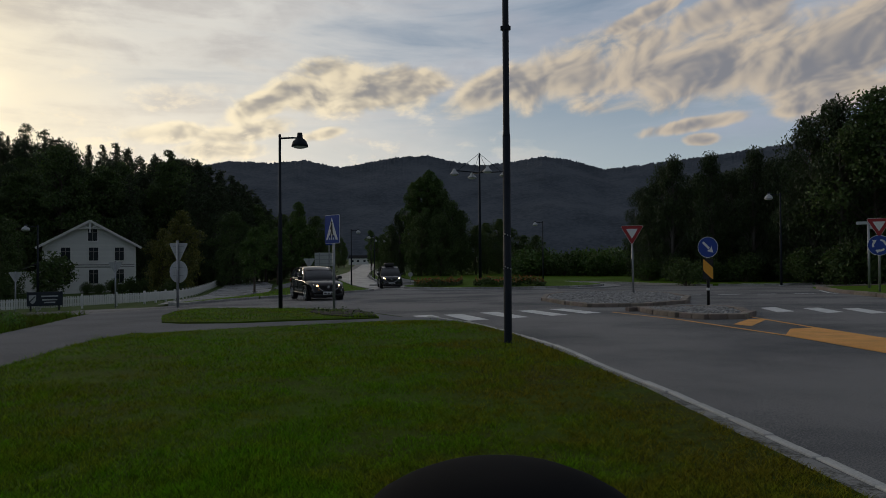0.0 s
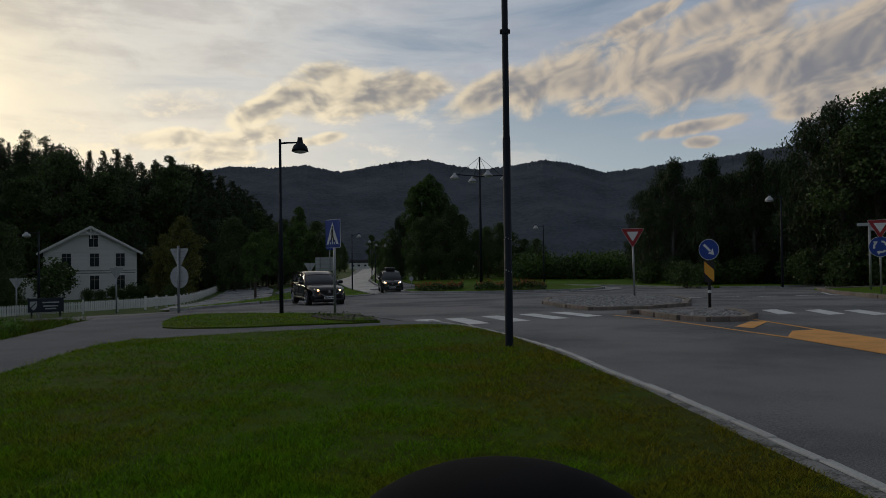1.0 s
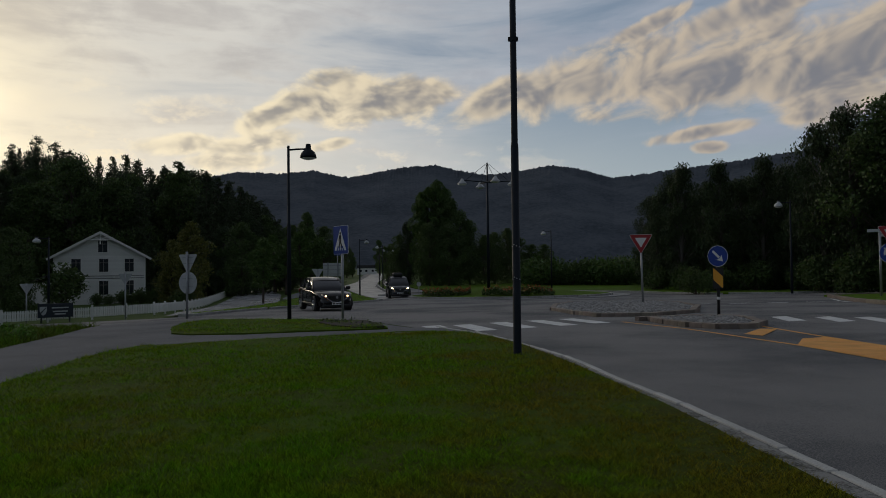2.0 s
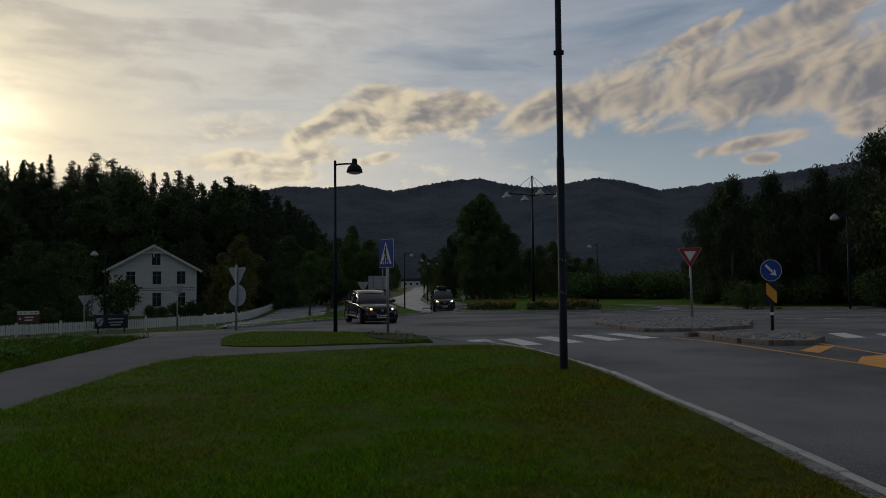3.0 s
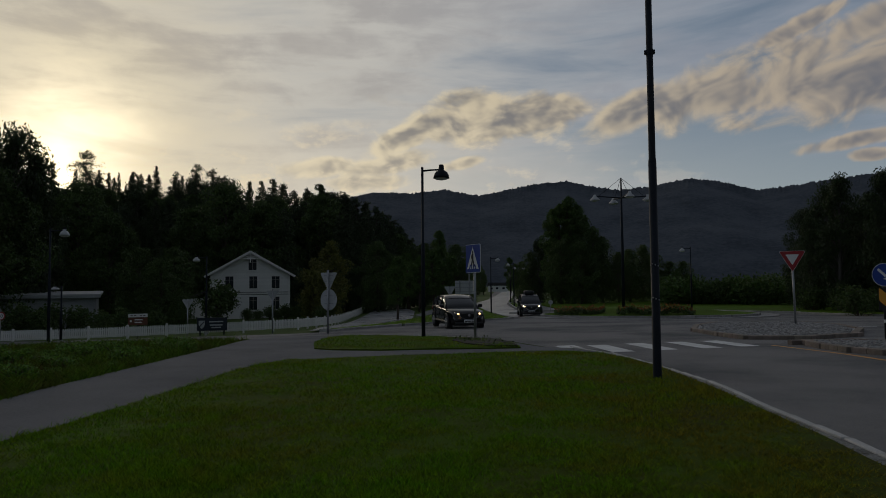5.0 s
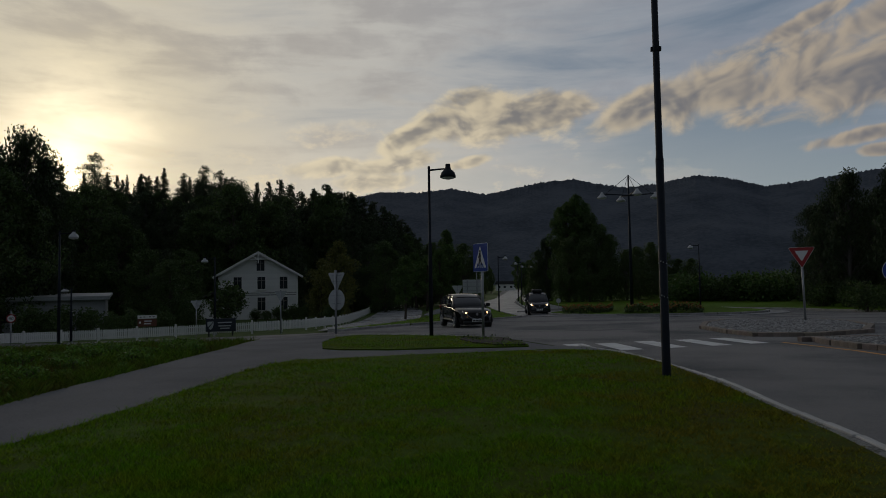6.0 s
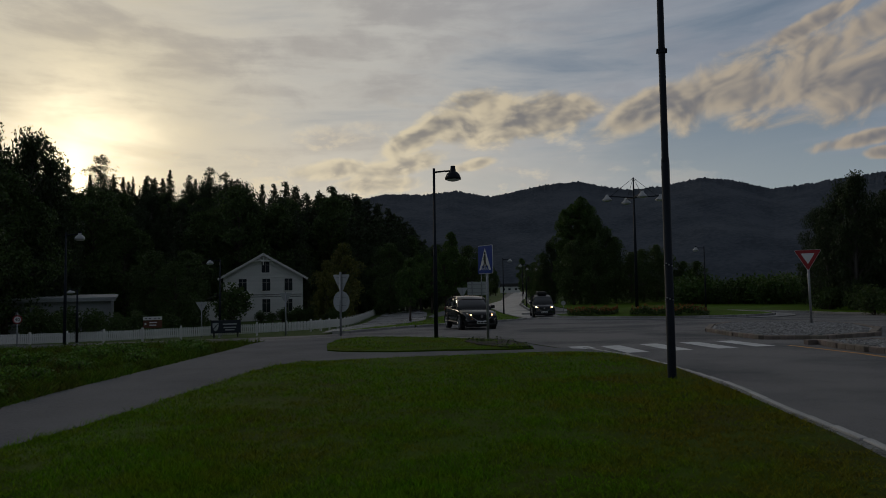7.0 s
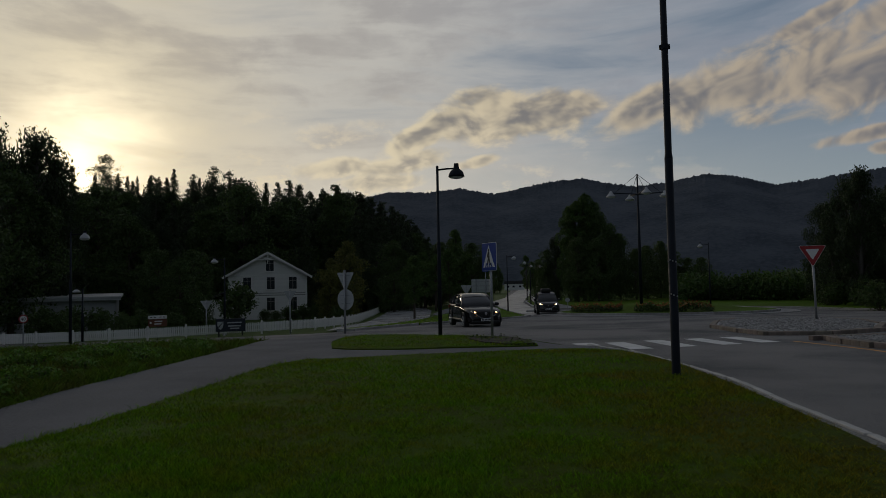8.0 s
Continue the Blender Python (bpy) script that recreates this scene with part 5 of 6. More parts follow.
# ---------------------------------------------------------------- the white house, the low building and the fence
def build_house():
    w, d, eave, apex = 9.6, 12.0, 4.95, 7.7
    x, y = polar(-26.9, 90)
    z = -1.95
    root = thing("house", "white boarded two-storey house with a gable front", "house", x, y, z, 25)
    def wall(name, outline, depth, m, label=""):
        return part(name, plate(outline, depth, m), BOARDING, root, label)
    front = wall("wall", [(-w / 2, -1.0), (w / 2, -1.0), (w / 2, eave), (0, apex), (-w / 2, eave)], 0.25, Matrix.Translation((0, 0, 0)))
    wall("wall", [(-w / 2, -1.0), (w / 2, -1.0), (w / 2, eave), (0, apex), (-w / 2, eave)], 0.25, Matrix.Translation((0, d, 0)))
    for s in (-1, 1):
        part("wall", box(0.25, d - 0.26, eave + 0.9, (s * (w / 2 - 0.125), d / 2, eave / 2 - 0.55)), BOARDING, root)
    for k in range(30):
        zz = 0.05 + k * 0.245
        half = w / 2 - 0.02 if zz < eave - 0.1 else (w / 2) * (apex - zz) / (apex - eave) - 0.1
        if half > 0.2:
            part("board", box(half * 2, 0.02, 0.225, (0, -0.135, zz), 0.004), BOARDING, front)
    rise, run = apex - eave, w / 2
    ang = math.degrees(math.atan2(rise, run))
    n = math.hypot(rise, run) + 0.75
    for s in (-1, 1):
        m = pose(0, 0, apex + 0.12) @ Matrix.Rotation(s * radians(ang), 4, "Y")
        roof = part("roof", box(n, d + 1.4, 0.14, (s * n / 2, d / 2, 0), 0.02, m), ROOF, root)
        part("barge_board", box(n, 0.06, 0.26, (s * n / 2, -0.74, -0.06), 0.01, m), BOARDING, roof, "white barge board")
        part("gutter", tube([m @ Vector((s * n, -0.7, -0.05)), m @ Vector((s * n, d + 0.7, -0.05))], 0.06, 8), TRIM_GREY, roof)
    # carved gable truss
    for a, b in [((-1.5, apex - 0.80), (1.5, apex - 0.80)), ((0, apex + 0.1), (0, apex - 1.3)), ((-0.75, apex - 0.35), (0.0, apex - 0.9)), ((0.75, apex - 0.35), (0.0, apex - 0.9))]:
        part("gable_truss", tube([(a[0], -0.70, a[1]), (b[0], -0.70, b[1])], 0.07, 6), BOARDING, root, "white gable truss")
    for z0, wid in ((eave - 0.05, w - 0.1), (2.72, w - 0.1), (2.45, w - 0.1)):
        part("band", box(wid, 0.05, 0.12 if z0 > 3 else 0.09, (0, -0.165, z0), 0.01), TRIM_GREY if z0 < 3 else BOARDING, root)
    for k in range(37):
        part("bracket", box(0.06, 0.08, 0.20, (-w / 2 + 0.25 + k * 0.25, -0.16, 2.585)), BOARDING, root)
    for s in (-1, 1):
        part("corner_board", box(0.22, 0.06, eave, (s * (w / 2 - 0.1), -0.16, eave / 2), 0.01), BOARDING, root)
    def window(cx, cz, ww, hh):
        f = part("window", box(ww + 0.24, 0.05, hh + 0.24, (cx, -0.155, cz), 0.01), BOARDING, root)
        part("reveal", box(ww, 0.05, hh, (cx, -0.165, cz)), SIGN_BLACK, f)
        part("pane", box(ww / 2 - 0.06, 0.02, hh - 0.08, (cx - ww / 4, -0.195, cz)), PANE, f)
        part("pane", box(ww / 2 - 0.06, 0.02, hh - 0.08, (cx + ww / 4, -0.195, cz)), PANE, f)
        part("mullion", box(0.05, 0.04, hh, (cx, -0.205, cz)), TRIM_GREY, f)
        part("transom", box(ww, 0.04, 0.045, (cx, -0.207, cz + hh * 0.2)), TRIM_GREY, f)
        part("sill", box(ww + 0.3, 0.12, 0.05, (cx, -0.19, cz - hh / 2 - 0.12), 0.01), BOARDING, f)
    for cx, cz, ww, hh in [(0.25, 6.15, 0.95, 1.35), (0.35, 3.95, 0.95, 1.5), (3.05, 3.95, 0.95, 1.5), (-2.5, 3.95, 0.95, 1.5), (0.35, 1.35, 0.95, 1.6), (3.05, 1.35, 0.95, 1.6), (-2.5, 1.35, 0.95, 1.6)]:
        window(cx, cz, ww, hh)
    part("chimney", box(0.7, 0.7, 1.0, (0.3, d * 0.75, apex + 0.1), 0.02), GREY_WALL, root)
    # lean-to
    part("annex", box(3.6, 5, 3.2, (-w / 2 - 1.9, 3.2, 0.4), 0.02), BOARDING, root)
    part("annex_roof", box(4.2, 5.6, 0.12, (0, 0, 0), 0.02, pose(-w / 2 - 1.9, 3.2, 2.35, 0, -22, 0)), ROOF, root)


def build_hall():
    x, y = polar(-43.1, 72)
    root = thing("low_hall", "long low grey building with a shallow roof", "building", x, y, -2.9, 36)
    body = part("wall", box(13.0, 8, 3.9, (0, 4, 1.7), 0.02), GREY_WALL, root)
    for k in range(32):
        part("cladding_board", box(0.36, 0.03, 3.8, (-6.3 + k * 0.405, -0.02, 1.72)), GREY_WALL, body)
    part("roof", box(13.8, 9, 0.22, (0, 4, 3.75), 0.03, pose(0, 0, 0, 1.5, 0, 0)), SIGN_BACK, root)
    part("gutter", box(13.8, 0.12, 0.14, (0, -0.52, 3.55), 0.02), SIGN_BACK, root)
    for cx in (-4.5, -1.5, 3.2):
        f = part("window", box(1.5, 0.06, 1.0, (cx, -0.06, 2.0), 0.01), BOARDING, root)
        part("pane", box(1.3, 0.02, 0.82, (cx, -0.10, 2.0)), PANE, f)


FENCE = [(-46, 35.0), (-33.4, 34.9), (-28.6, 35.9), (-25.1, 37.0), (-20.4, 39.5), (-18.5, 43.0), (-19.2, 50), (-21.6, 60), (-24.4, 71), (-27.4, 83), (-30.6, 95)]


def build_fence():
    root = tagged(new("picket_fence"), "low white painted picket fence along the garden", "fence")
    h = 0.64
    pick = bpy.data.meshes.new("picket")
    bm = plate([(-0.045, 0.06), (0.045, 0.06), (0.045, h - 0.05), (0, h), (-0.045, h - 0.05)], 0.025)
    bm.to_mesh(pick)
    bm.free()
    pick.materials.append(BOARDING)
    stakes = along(FENCE, 0.118)
    rng = random.Random(8)
    rest_v, rest_f = [], []
    for i, (x, y, a) in enumerate(stakes):
        z = float(road_z(x, y))
        if x > -31 and y < 48 and len(root.children) < 300:
            ob = new("picket", pick)
            ob.parent = root
            ob.matrix_basis = pose(x, y, z + rng.uniform(-0.012, 0.012), rng.uniform(-1, 1), rng.uniform(-1, 1), a)
        else:
            m = pose(x, y, z, 0, 0, a)
            n = len(rest_v)
            for p in [(-0.045, -0.012, 0.06), (0.045, -0.012, 0.06), (0.045, -0.012, h), (-0.045, -0.012, h), (-0.045, 0.012, 0.06), (0.045, 0.012, 0.06), (0.045, 0.012, h), (-0.045, 0.012, h)]:
                rest_v.append(tuple(m @ Vector(p)))
            rest_f += [tuple(n + k for k in q) for q in ((0, 1, 2, 3), (5, 4, 7, 6), (3, 2, 6, 7), (1, 5, 6, 2), (4, 0, 3, 7))]
    tagged(link_part("picket_run", mesh_from("picket_run", rest_v, rest_f), BOARDING, root), kind="stuff")
    for x, y, a in along(FENCE, 2.2):
        part("post", box(0.11, 0.11, h + 0.35, (0, 0.07, h / 2 - 0.08), 0.012, pose(x, y, float(road_z(x, y)), 0, 0, a)), BOARDING, root)
    for zz in (0.18, 0.48):
        for (x0, y0), (x1, y1) in zip(FENCE, FENCE[1:]):
            a = math.degrees(math.atan2(y1 - y0, x1 - x0))
            off = pose(0, 0, 0, 0, 0, a) @ Vector((0, 0.035, 0))
            p, q = Vector((x0, y0, float(road_z(x0, y0)) + zz)) + off, Vector((x1, y1, float(road_z(x1, y1)) + zz)) + off
            part("rail", tube([p, q], 0.032, 4), BOARDING, root)


def build_far_things():
    """A timber frame over the trees and a pale house at the end of the road."""
    x, y = polar(-12.7, 128)
    root = thing("timber_frame", "tall dark A-shaped timber frame above the trees", "frame", x, y)
    for a in (-1.3, 1.1):
        part("leg", tube([(a, 0, -0.3), (0, 0, 11.3)], [0.16, 0.12], 8), SIGN_BLACK, root)
    part("cross_bar", tube([(-0.75, 0, 5), (0.65, 0, 5)], 0.09, 6), SIGN_BLACK, root)
    x, y = polar(-6.9, 380)
    root = thing("house", "small pale house far down the road", "house", x, y, turn=6)
    part("wall", box(11, 7, 3.4, (0, 3.5, 1.5), 0.02), BOARDING, root)
    part("roof", plate([(-5.9, 3.2), (5.9, 3.2), (5.2, 4.9), (-5.2, 4.9)], 7.8, Matrix.Translation((0, 3.5, 0))), ROOF, root)
    for cx in (-3.5, -0.5, 3):
        f = part("window", box(1.5, 0.08, 1.2, (cx, -0.03, 1.8), 0.01), BOARDING, root)
        part("pane", box(1.25, 0.04, 1.0, (cx, -0.07, 1.8)), PANE, f)


build_far_things()
build_house()
build_hall()
build_fence()


# ---------------------------------------------------------------- cars
def loft(sections, close=True):
    """A skin through cross-sections of equal length; mirrored halves are given whole."""
    bm = bmesh.new()
    rings = [[bm.verts.new(p) for p in s] for s in sections]
    n = len(rings[0])
    for a, b in zip(rings, rings[1:]):
        for k in range(n if close else n - 1):
            bm.faces.new((a[k], a[(k + 1) % n], b[(k + 1) % n], b[k]))
    if close:
        bm.faces.new(rings[0][::-1])
        bm.faces.new(rings[-1])
    bmesh.ops.recalc_face_normals(bm, faces=bm.faces)
    return bm


def interp(table, t):
    return float(np.interp(t, [a for a, b in table], [b for a, b in table]))


def make_wheel(parent, x, y, r, w):
    side = 1 if y > 0 else -1
    tyre = part("tyre", tube([(x, y - w / 2, r), (x, y - w / 2 + 0.03, r), (x, y + w / 2 - 0.03, r), (x, y + w / 2, r)], [r - 0.035, r, r, r - 0.035], 28), RUBBER, parent, smooth=False)
    part("rim", tube([(x, y + side * (w / 2 - 0.005), r), (x, y + side * (w / 2 + 0.006), r)], [r * 0.68, r * 0.66], 28), SIGN_BLACK, tyre)
    for k in range(5):
        a = 2 * math.pi * k / 5 + 0.3
        for da in (-0.13, 0.13):
            part("spoke", tube([(x + 0.05 * math.cos(a), y + side * (w / 2 + 0.012), r + 0.05 * math.sin(a)), (x + r * 0.64 * math.cos(a + da), y + side * (w / 2 + 0.016), r + r * 0.64 * math.sin(a + da))], [0.024, 0.018], 6), ALLOY, tyre)
    part("hub", tube([(x, y + side * w / 2, r), (x, y + side * (w / 2 + 0.025), r)], [0.06, 0.05], 12), ALLOY, tyre)
    rimring = [(x + r * 0.66 * math.cos(a), y + side * (w / 2 + 0.012), r + r * 0.66 * math.sin(a)) for a in [2 * math.pi * k / 24 for k in range(25)]]
    part("rim_ring", tube(rimring, 0.014, 5, cap=False), ALLOY, tyre)


def make_suv(label, paint_mat, length, width, height, roof_box=False, van=False):
    """A tall five-door car facing -x... nose at -length/2 along x."""
    root = tagged(new("car"), label, "car")
    L, W, H = length, width, height
    nose = -L / 2
    belt = [(0, 0.74), (0.03, 0.86), (0.10, 0.96), (0.26, 1.06), (0.34, 1.09), (0.8, 1.14), (0.95, 1.14), (0.985, 1.08), (1, 0.95)]
    half = [(0, 0.62), (0.03, 0.76), (0.08, 0.86), (0.18, 0.925), (0.5, 0.94), (0.85, 0.925), (0.96, 0.86), (1, 0.78)]
    sill = [(0, 0.40), (0.04, 0.27), (0.15, 0.26), (0.85, 0.28), (0.96, 0.32), (1, 0.45)]
    kw = W / 1.88
    secs = []
    for t in [0, 0.012, 0.03, 0.06, 0.10, 0.15, 0.20, 0.26, 0.33, 0.42, 0.52, 0.62, 0.72, 0.80, 0.87, 0.93, 0.965, 0.985, 1.0]:
        b, h, s, x = interp(belt, t) * H / 1.70, interp(half, t) * kw, interp(sill, t), nose + t * L
        ring = [(0.0, b + 0.035), (h * 0.55, b + 0.02), (h * 0.86, b - 0.015), (h * 0.95, b - 0.07), (h * 0.985, b - 0.16), (h * 0.985, (b + s) / 2), (h, s + 0.25), (h * 0.97, s + 0.06), (h * 0.8, s)]
        secs.append([(x, yy, zz) for yy, zz in ring] + [(x, -yy, zz) for yy, zz in ring[:0:-1]])
    body = part("body", loft(secs), paint_mat, root, smooth=True)
    # cabin of glass, with pillars and a roof
    top = [(0.27, 1.06), (0.33, 1.28), (0.40, 1.52), (0.46, 1.63), (0.55, 1.68), (0.68, 1.68), (0.80, 1.64), (0.90, 1.56), (0.94, 1.40), (0.975, 1.14)]
    if van:
        top = [(0.20, 1.02), (0.28, 1.32), (0.34, 1.56), (0.38, 1.66), (0.5, 1.70), (0.75, 1.70), (0.93, 1.68), (0.97, 1.5), (0.985, 1.14)]
    cabin, roof, rails = [], [], []
    for t, z in top:
        z *= H / 1.70
        b, h, x = interp(belt, t) * H / 1.70, interp(half, t) * kw * 0.93, nose + t * L
        f = max(0.0, min(1.0, (z - b) / (0.55 * H / 1.7)))
        hr = h * (1 - 0.20 * f)
        ring = [(0, z + 0.005), (hr * 0.7, z - 0.01), (hr * 0.93, z - 0.05 * f), (hr + (h - hr) * 0.35, b + (z - b) * 0.62), (h, b - 0.05)]
        cabin.append([(x, yy, zz) for yy, zz in ring] + [(x, -yy, zz) for yy, zz in ring[:0:-1]])
        if f > 0.7:
            roof.append([(x, yy, zz) for yy, zz in ((-hr * 0.97, z - 0.065), (-hr * 0.93, z - 0.035), (-hr * 0.7, z + 0.008), (0, z + 0.025), (hr * 0.7, z + 0.008), (hr * 0.93, z - 0.035), (hr * 0.97, z - 0.065))])
        rails.append((x, hr * 0.955, z - 0.055, h, b))
    part("cabin_glass", loft(cabin), CAR_GLASS, root, "dark tinted car glass", True)
    part("roof", loft(roof, False), paint_mat, root, smooth=True)
    for s in (-1, 1):
        front = [(x, s * (hr + (h - hr) * max(0, 1 - (z - b) / (0.5 * H / 1.7)) * 0.2), z + 0.01) for x, hr, z, h, b in rails]
        part("roof_pillar", tube(front, 0.042, 6), paint_mat, root, smooth=True)
        for t, tt in ((0.53, 0.54), (0.735, 0.765), (0.90, 0.885)):
            b, h = interp(belt, t) * H / 1.70, interp(half, t) * kw * 0.93
            zt = interp(top, tt) * H / 1.70
            part("door_pillar", tube([(nose + t * L, s * (h + 0.005), b - 0.02), (nose + tt * L, s * (h * 0.80 + 0.03), zt - 0.08)], [0.045, 0.035], 6), SIGN_BLACK, root)
        part("belt_trim", tube([(nose + t * L, s * (interp(half, t) * kw * 0.955), interp(belt, t) * H / 1.70 - 0.01) for t in (0.34, 0.5, 0.65, 0.8, 0.9)], 0.014, 5), CHROME, root)
        part("side_trim", tube([(nose + t * L, s * (interp(half, t) * kw + 0.005), 0.40) for t in (0.26, 0.4, 0.55, 0.72)], [0.035, 0.05, 0.05, 0.04], 6), PLASTIC, root)
        for t in (0.50, 0.69):
            part("door_handle", box(0.20, 0.035, 0.03, (nose + t * L, s * (interp(half, t) * kw * 0.99 + 0.012), 0.90 * H / 1.70), 0.008), CHROME, root)
            part("door_gap", box(0.012, 0.012, 0.62, (nose + (t + 0.035) * L, s * (interp(half, t) * kw * 0.993), 0.70), 0.0), SIGN_BLACK, root)
        mir = part("mirror", box(0.16, 0.22, 0.16, (nose + 0.335 * L, s * (0.97 * kw + 0.06), 1.14 * H / 1.70), 0.045), paint_mat, root, smooth=True)
        part("mirror_stalk", box(0.06, 0.12, 0.04, (nose + 0.345 * L, s * 0.93 * kw, 1.08 * H / 1.70), 0.01), PLASTIC, mir)
        # wheels and dark arches
        for t in (0.20, 0.80):
            h = interp(half, t) * kw
            ring = [(nose + t * L + 0.40 * math.cos(a), s * (h + 0.004), 0.36 + 0.40 * math.sin(a)) for a in [math.pi * (k / 16) for k in range(-1, 18)]]
            part("wheel_arch", tube(ring, 0.035, 6), PLASTIC, root)
            part("wheel_well", tube([(nose + t * L, s * (h - 0.22), 0.37), (nose + t * L, s * (h + 0.002), 0.37)], 0.385, 28), SIGN_BLACK, root)
            make_wheel(root, nose + t * L, s * (h - 0.09), 0.35, 0.21)
        # headlamps
        pts = [(0.045, 0.60, 0.90), (0.02, 0.50, 0.83), (0.016, 0.52, 0.76), (0.04, 0.74, 0.77), (0.10, 0.86, 0.87), (0.12, 0.84, 0.93)]
        bm = bmesh.new()
        out = [bm.verts.new((nose + t * L - 0.03, s * y * kw, z * H / 1.70)) for t, y, z in pts]
        inn = [bm.verts.new((nose + t * L + 0.10, s * (y * kw - 0.05), z * H / 1.70)) for t, y, z in pts]
        bm.faces.new(out)
        bm.faces.new(inn[::-1])
        for k in range(6):
            bm.faces.new((out[k], out[(k + 1) % 6], inn[(k + 1) % 6], inn[k]))
        bmesh.ops.recalc_face_normals(bm, faces=bm.faces)
        hl = part("headlight", bm, CAR_GLASS, root, "clear headlight with a lit bulb")
        part("projector", tube([(nose + 0.03 * L - 0.075, s * 0.66 * kw, 0.825 * H / 1.70), (nose + 0.05 * L, s * 0.66 * kw, 0.825 * H / 1.70)], [0.055, 0.065], 14), HEAD_LIT if van else CHROME, hl)
        part("side_lamp", tube([(nose + 0.012 * L - 0.065, s * 0.54 * kw, 0.79 * H / 1.70), (nose + 0.03 * L, s * 0.54 * kw, 0.79 * H / 1.70)], [0.04, 0.05], 12), SIDE_LIT, hl, "lit warm lamp")
        part("fog_lamp", tube([(nose + 0.02 * L - 0.05, s * 0.62 * kw, 0.47), (nose + 0.05 * L, s * 0.62 * kw, 0.47)], [0.045, 0.05], 12), CHROME, root)
        part("tail_light", box(0.10, 0.22, 0.16, (nose + 0.975 * L, s * 0.74 * kw, 0.98 * H / 1.70), 0.03), SIGN_RED, root)
    # grille, badge, plate, bumper
    g = [(-0.50, 0.80), (0.50, 0.80), (0.44, 0.66), (0.26, 0.54), (0, 0.50), (-0.26, 0.54), (-0.44, 0.66)]
    gm = Matrix.Translation((nose - 0.012, 0, 0)) @ Matrix.Rotation(radians(90), 4, "Z") @ Matrix.Scale(H / 1.70, 4)
    grille = part("grille", plate(g, 0.03, gm), PLASTIC, root, "black grille")
    part("chrome_wing", tube([Vector((nose - 0.03, a * kw, b * H / 1.70)) for a, b in [(-0.56, 0.77), (-0.44, 0.65), (-0.26, 0.53), (0, 0.49), (0.26, 0.53), (0.44, 0.65), (0.56, 0.77)]], 0.018, 6), CHROME, grille, smooth=True)
    for k in range(5):
        part("grille_bar", box(0.02, 0.86 - 0.12 * k, 0.012, (nose - 0.035, 0, (0.77 - 0.05 * k) * H / 1.70)), SIGN_BLACK, grille)
    part("badge", tube([(nose - 0.035, 0, 0.72 * H / 1.70), (nose - 0.05, 0, 0.72 * H / 1.70)], [0.07, 0.06], 18), CHROME, grille)
    pl = part("number_plate", box(0.02, 0.52, 0.115, (nose - 0.045, 0, 0.43 * H / 1.70), 0.004), SIGN_WHITE, root)
    for k in range(3):
        part("text_bar", box(0.006, 0.12, 0.06, (nose - 0.056, -0.16 + 0.16 * k, 0.43 * H / 1.70)), SIGN_BLACK, pl)
    part("lower_bumper", box(0.16, 1.40 * kw, 0.14, (nose + 0.06, 0, 0.33), 0.05), PLASTIC, root)
    part("underbody", box(L * 0.8, W * 0.72, 0.16, (0, 0, 0.27), 0.04), SIGN_BLACK, root)
    for s in (-1, 1):
        part("wiper", tube([(nose + 0.285 * L, s * 0.1 + 0.25, 1.10 * H / 1.70), (nose + 0.315 * L, s * 0.1 - 0.25, 1.20 * H / 1.70)], 0.010, 4), PLASTIC, root)
    if roof_box:
        part("roof_box", box(1.9, 0.8, 0.32, (nose + 0.62 * L, 0, H + 0.17), 0.10), PLASTIC, root, "black roof box", True)
        for x in (0.5, 0.74):
            part("roof_bar", box(0.06, W * 0.62, 0.05, (nose + x * L, 0, H + 0.025), 0.01), STEEL_G, root)
    return root


SUV = make_suv("black tall estate car with lit lamps on the roundabout", CAR_BLACK, 4.55, 1.84, 1.68)
stand(SUV, -6.45, 35.3, 115)
VAN = make_suv("dark blue people carrier with a roof box and lit headlights", CAR_NAVY, 4.8, 1.9, 1.85, True, True)
stand(VAN, -4.75, 61.5, 99)


# ---------------------------------------------------------------- the black cap before the lens
def build_cap():
    root = thing("short_post", "black plastic post with a rounded cap, close by", "post", 0.0120, 0.15, 0.0)
    top = 1.3545
    prof = [(0.0, 0.0), (0.006, 0.0001), (0.012, 0.0007), (0.0175, 0.0021), (0.023, 0.0044), (0.0276, 0.0071), (0.031, 0.0108), (0.0328, 0.0167), (0.0332, 0.025)]
    bm = tube([(0, 0, top - d) for r, d in prof[::-1]], [max(r, 0.0004) for r, d in prof[::-1]], 48)
    part("cap", bm, CAP, root, smooth=True)
    part("post", tube([(0, 0, -0.2), (0, 0, top - 0.025)], [0.031, 0.031], 32), CAP, root, smooth=True)


build_cap()


# ---------------------------------------------------------------- flowers, tufts and grass
def build_flowers():
    rng = np.random.default_rng(4)
    for cx, cy, w, d, n in [(-0.4, 55.0, 1.9, 0.9, 1100), (5.0, 52.9, 2.7, 0.9, 1300)]:
        root = thing("flower_bed", "bed of orange and red flowers on the island", "flower bed", cx, cy, float(road_z(cx, cy)) + 0.25)
        k = rng.uniform(-1, 1, (n, 2)) * np.array([w, d])
        hz = 0.15 + 0.55 * np.abs(np.array([noise.noise((a * 0.9 + cx, b * 0.9, 0.0)) for a, b in k])) + rng.uniform(0, 0.25, n)
        p = np.column_stack([k, hz])
        link_part("foliage", leaf_mesh("foliage", [leaf_quads(p - [0, 0, 0.14], 0.11, rng)]), LEAF_DARK, root)
        link_part("blossom", leaf_mesh("blossom", [leaf_quads(p[: n // 3] + [0, 0, 0.08], 0.075, rng)]), FLOWER, root)


build_flowers()


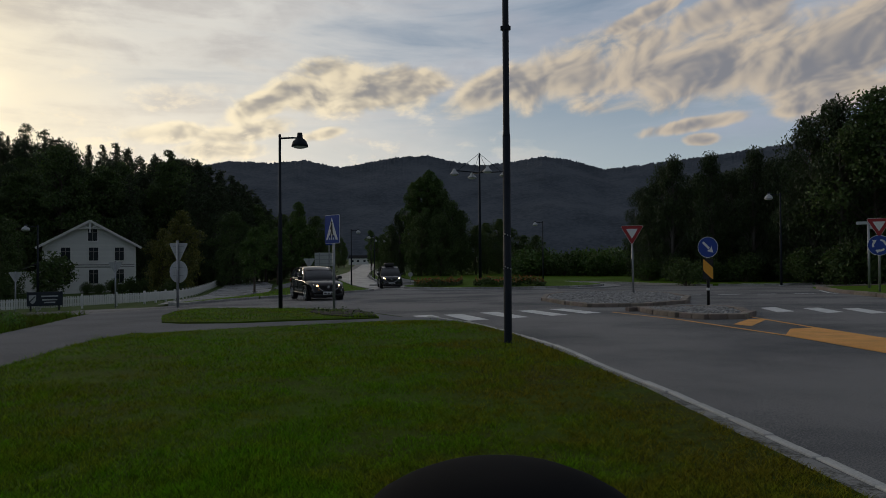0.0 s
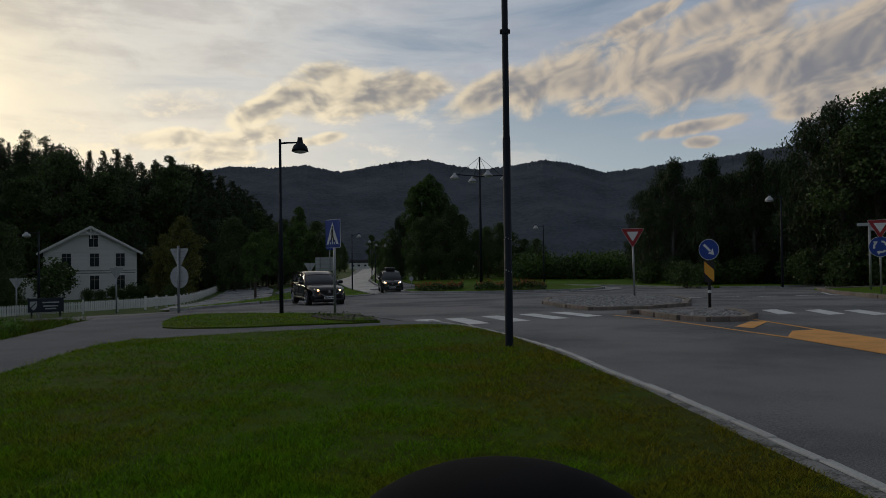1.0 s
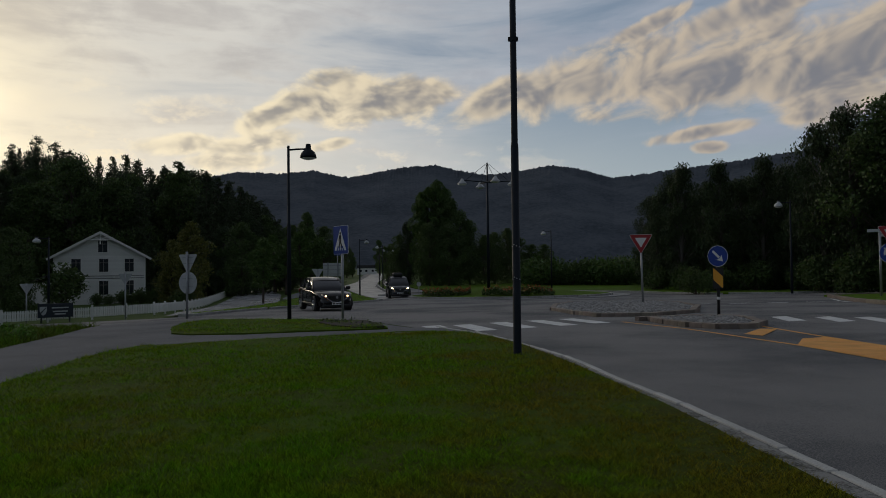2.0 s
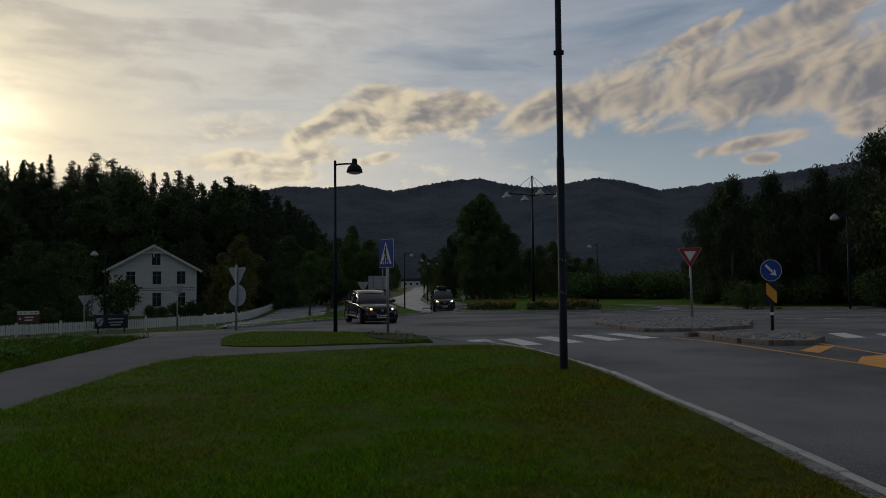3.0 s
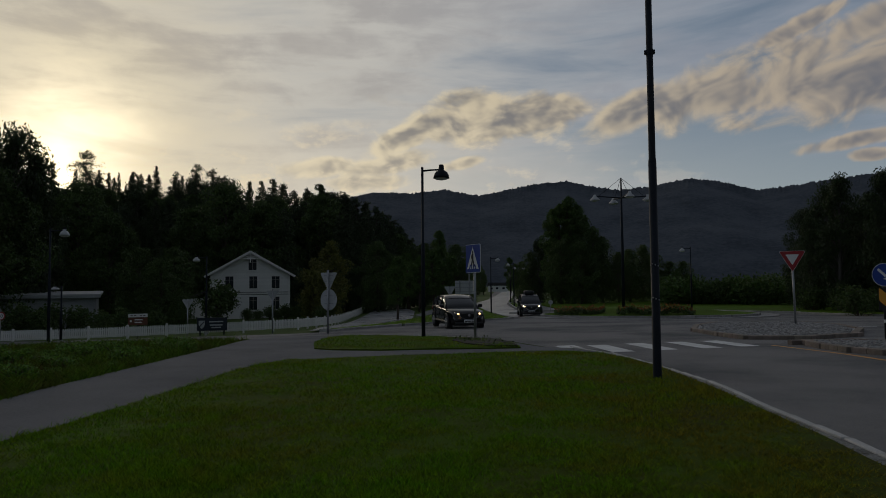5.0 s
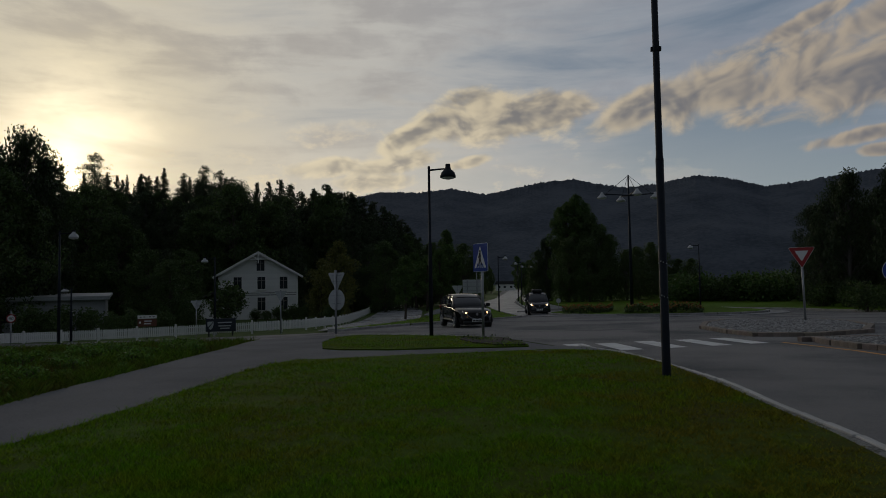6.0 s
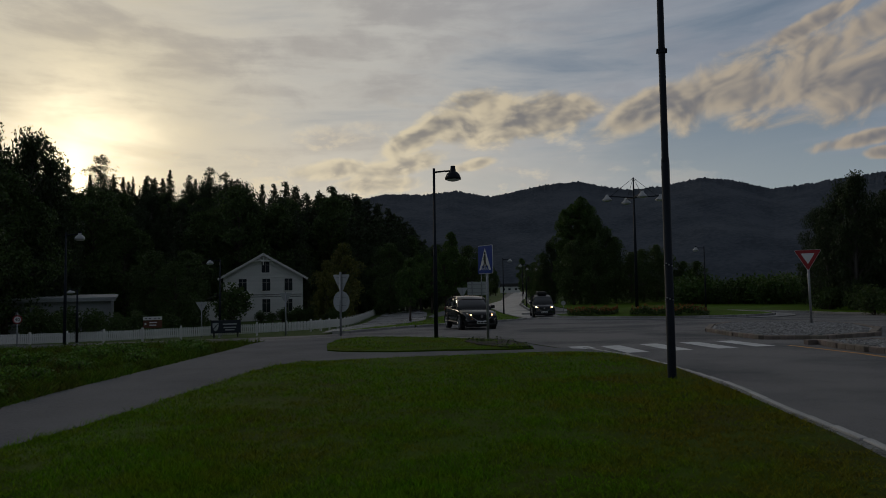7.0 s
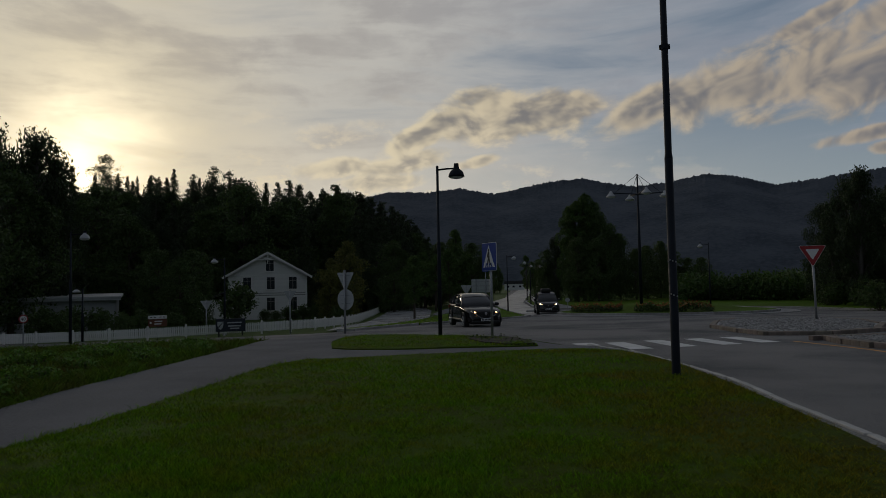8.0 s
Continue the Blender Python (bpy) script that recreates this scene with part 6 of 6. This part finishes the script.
def in_poly(poly, x, y):
    """Which of many points lie inside an outline."""
    hit = np.zeros(len(x), bool)
    for (x0, y0), (x1, y1) in zip(poly, poly[1:] + poly[:1]):
        if y0 == y1:
            continue
        c = ((y0 > y) != (y1 > y)) & (x < (x1 - x0) * (y - y0) / (y1 - y0) + x0)
        hit ^= c
    return hit


def grass_blades(name, label, poly, n, near, far, lift, tall, wide, seed, mat=None, edge=False):
    """Blades over an outline, thicker and shorter-spaced close by; one object."""
    rng = np.random.default_rng(seed)
    xs, ys = np.array([p[0] for p in poly]), np.array([p[1] for p in poly])
    r = near * (far / near) ** rng.uniform(0, 1, n * 3)
    a = rng.uniform(-0.85, 0.70, n * 3)
    x, y = r * np.sin(a), r * np.cos(a)
    ok = in_poly(poly, x, y)
    x, y = x[ok][:n], y[ok][:n]
    m = len(x)
    clump = np.array([0.8 * noise.noise((float(p) * 1.1, float(q) * 1.1, 7.0)) + 0.7 * noise.noise((float(p) * 4.5, float(q) * 4.5, 2.0)) + 0.7 * noise.noise((float(p) * 13.0, float(q) * 13.0, 4.0)) for p, q in zip(x, y)])
    dist = np.hypot(x, y)
    h = tall * (0.6 + 0.5 * rng.uniform(0, 1, m) + 0.9 * np.clip(clump, -0.55, 1.2)) * (1 + dist * 0.008)
    w = wide * (0.7 + 0.6 * rng.uniform(0, 1, m)) * (0.7 + dist * 0.075)
    z = road_z(x, y) + lift
    t, b = rng.uniform(0, 6.283, m), rng.uniform(0, 6.283, m)
    lean = h * rng.uniform(0.5, 1.7, m)
    dx, dy = np.cos(t) * w / 2, np.sin(t) * w / 2
    lx, ly = np.cos(b) * lean, np.sin(b) * lean
    v = np.stack([np.column_stack([x - dx, y - dy, z]), np.column_stack([x + dx, y + dy, z]),
                  np.column_stack([x + dx * 0.7 + lx * 0.4, y + dy * 0.7 + ly * 0.4, z + h * 0.6]), np.column_stack([x - dx * 0.7 + lx * 0.4, y - dy * 0.7 + ly * 0.4, z + h * 0.6]),
                  np.column_stack([x + lx, y + ly, z + h])], 1).reshape(-1, 3)
    base = np.arange(m)[:, None] * 5
    faces = (base + np.array([[0, 1, 2, 3]])).tolist() + (base + np.array([[3, 2, 4]])).tolist()
    me = mesh_from(name, v, faces)
    me.materials.append(mat or BLADE)
    tagged(new(name, me), label, "grass", kind="stuff")


grass_blades("lawn_grass", "short green blades of mown grass", LAWN, 260000, 3.0, 19.0, 0.03, 0.042, 0.0048, 1)
grass_blades("verge_grass", "short grass of the small verge", VERGE, 26000, 17, 28, 0.06, 0.042, 0.0045, 2)
ROUGH = [(-12.6, 24.6), (-12.3, 23.4), (-10.75, 18.6), (-9.5, 14.0), (-8.85, 11.3), (-8.45, 9.5), (-8.2, 8.7), (-7.9, 7.5), (-7.7, 5), (-60, 5), (-60, 29.5), (-28, 27.6), (-18.3, 26.5), (-13.9, 25.4)]
grass_blades("meadow_grass", "rough uncut grass beside the footpath", ROUGH, 60000, 11, 48, -0.06, 0.19, 0.011, 3, BLADE_ROUGH)
grass_blades("wedge_grass", "grass of the wedge by the side street", TRIANGLE, 16000, 33, 90, 0.09, 0.055, 0.005, 5)
EDGE_EAST = strip([(x - 0.46, y) for x, y in NEAR_EDGE[2:]], 0.22)
grass_blades("kerb_grass", "longer dark grass spilling over the kerb", EDGE_EAST, 9000, 3.4, 18, 0.02, 0.055, 0.0055, 7)
EDGE_WEST = strip([(-5.66, 5.0), (-5.66, 6.3), (-5.78, 7.4), (-5.95, 8.85), (-6.12, 10.1), (-6.52, 12.3), (-6.55, 13.6), (-6.4, 14.4)], 0.26)
grass_blades("path_grass", "tufts of longer grass along the footpath", EDGE_WEST, 14000, 5, 18, 0.03, 0.06, 0.005, 8)


def build_soil():
    """Bare soil with weeds at the tip of the verge."""
    rng = np.random.default_rng(12)
    tip = [(-1.75, 18.25), (-2.12, 19.8), (-2.62, 21.3), (-3.3, 22.2), (-4.1, 22.2), (-4.0, 20.8), (-3.3, 19.2), (-2.5, 18.2)]
    tagged(part("soil_bed", drape(tip, 0.2, 0.09, 0.08, 0.10), SOIL, None), "patch of dark soil and low weeds on the verge", "soil", kind="structure")
    xs = rng.uniform(-4.2, -1.7, 200)
    ys = rng.uniform(18.2, 22.3, 200)
    ok = in_poly(tip, xs, ys)
    p = np.column_stack([xs[ok], ys[ok], road_z(xs[ok], ys[ok]) + 0.11 + rng.uniform(0, 0.05, ok.sum())])
    me = leaf_mesh("weed_patch", [leaf_quads(p, 0.04, rng)])
    me.materials.append(LEAF_DARK)
    tagged(new("weed_patch", me), "low dark weeds on the bare soil", "weeds", kind="stuff")


build_soil()
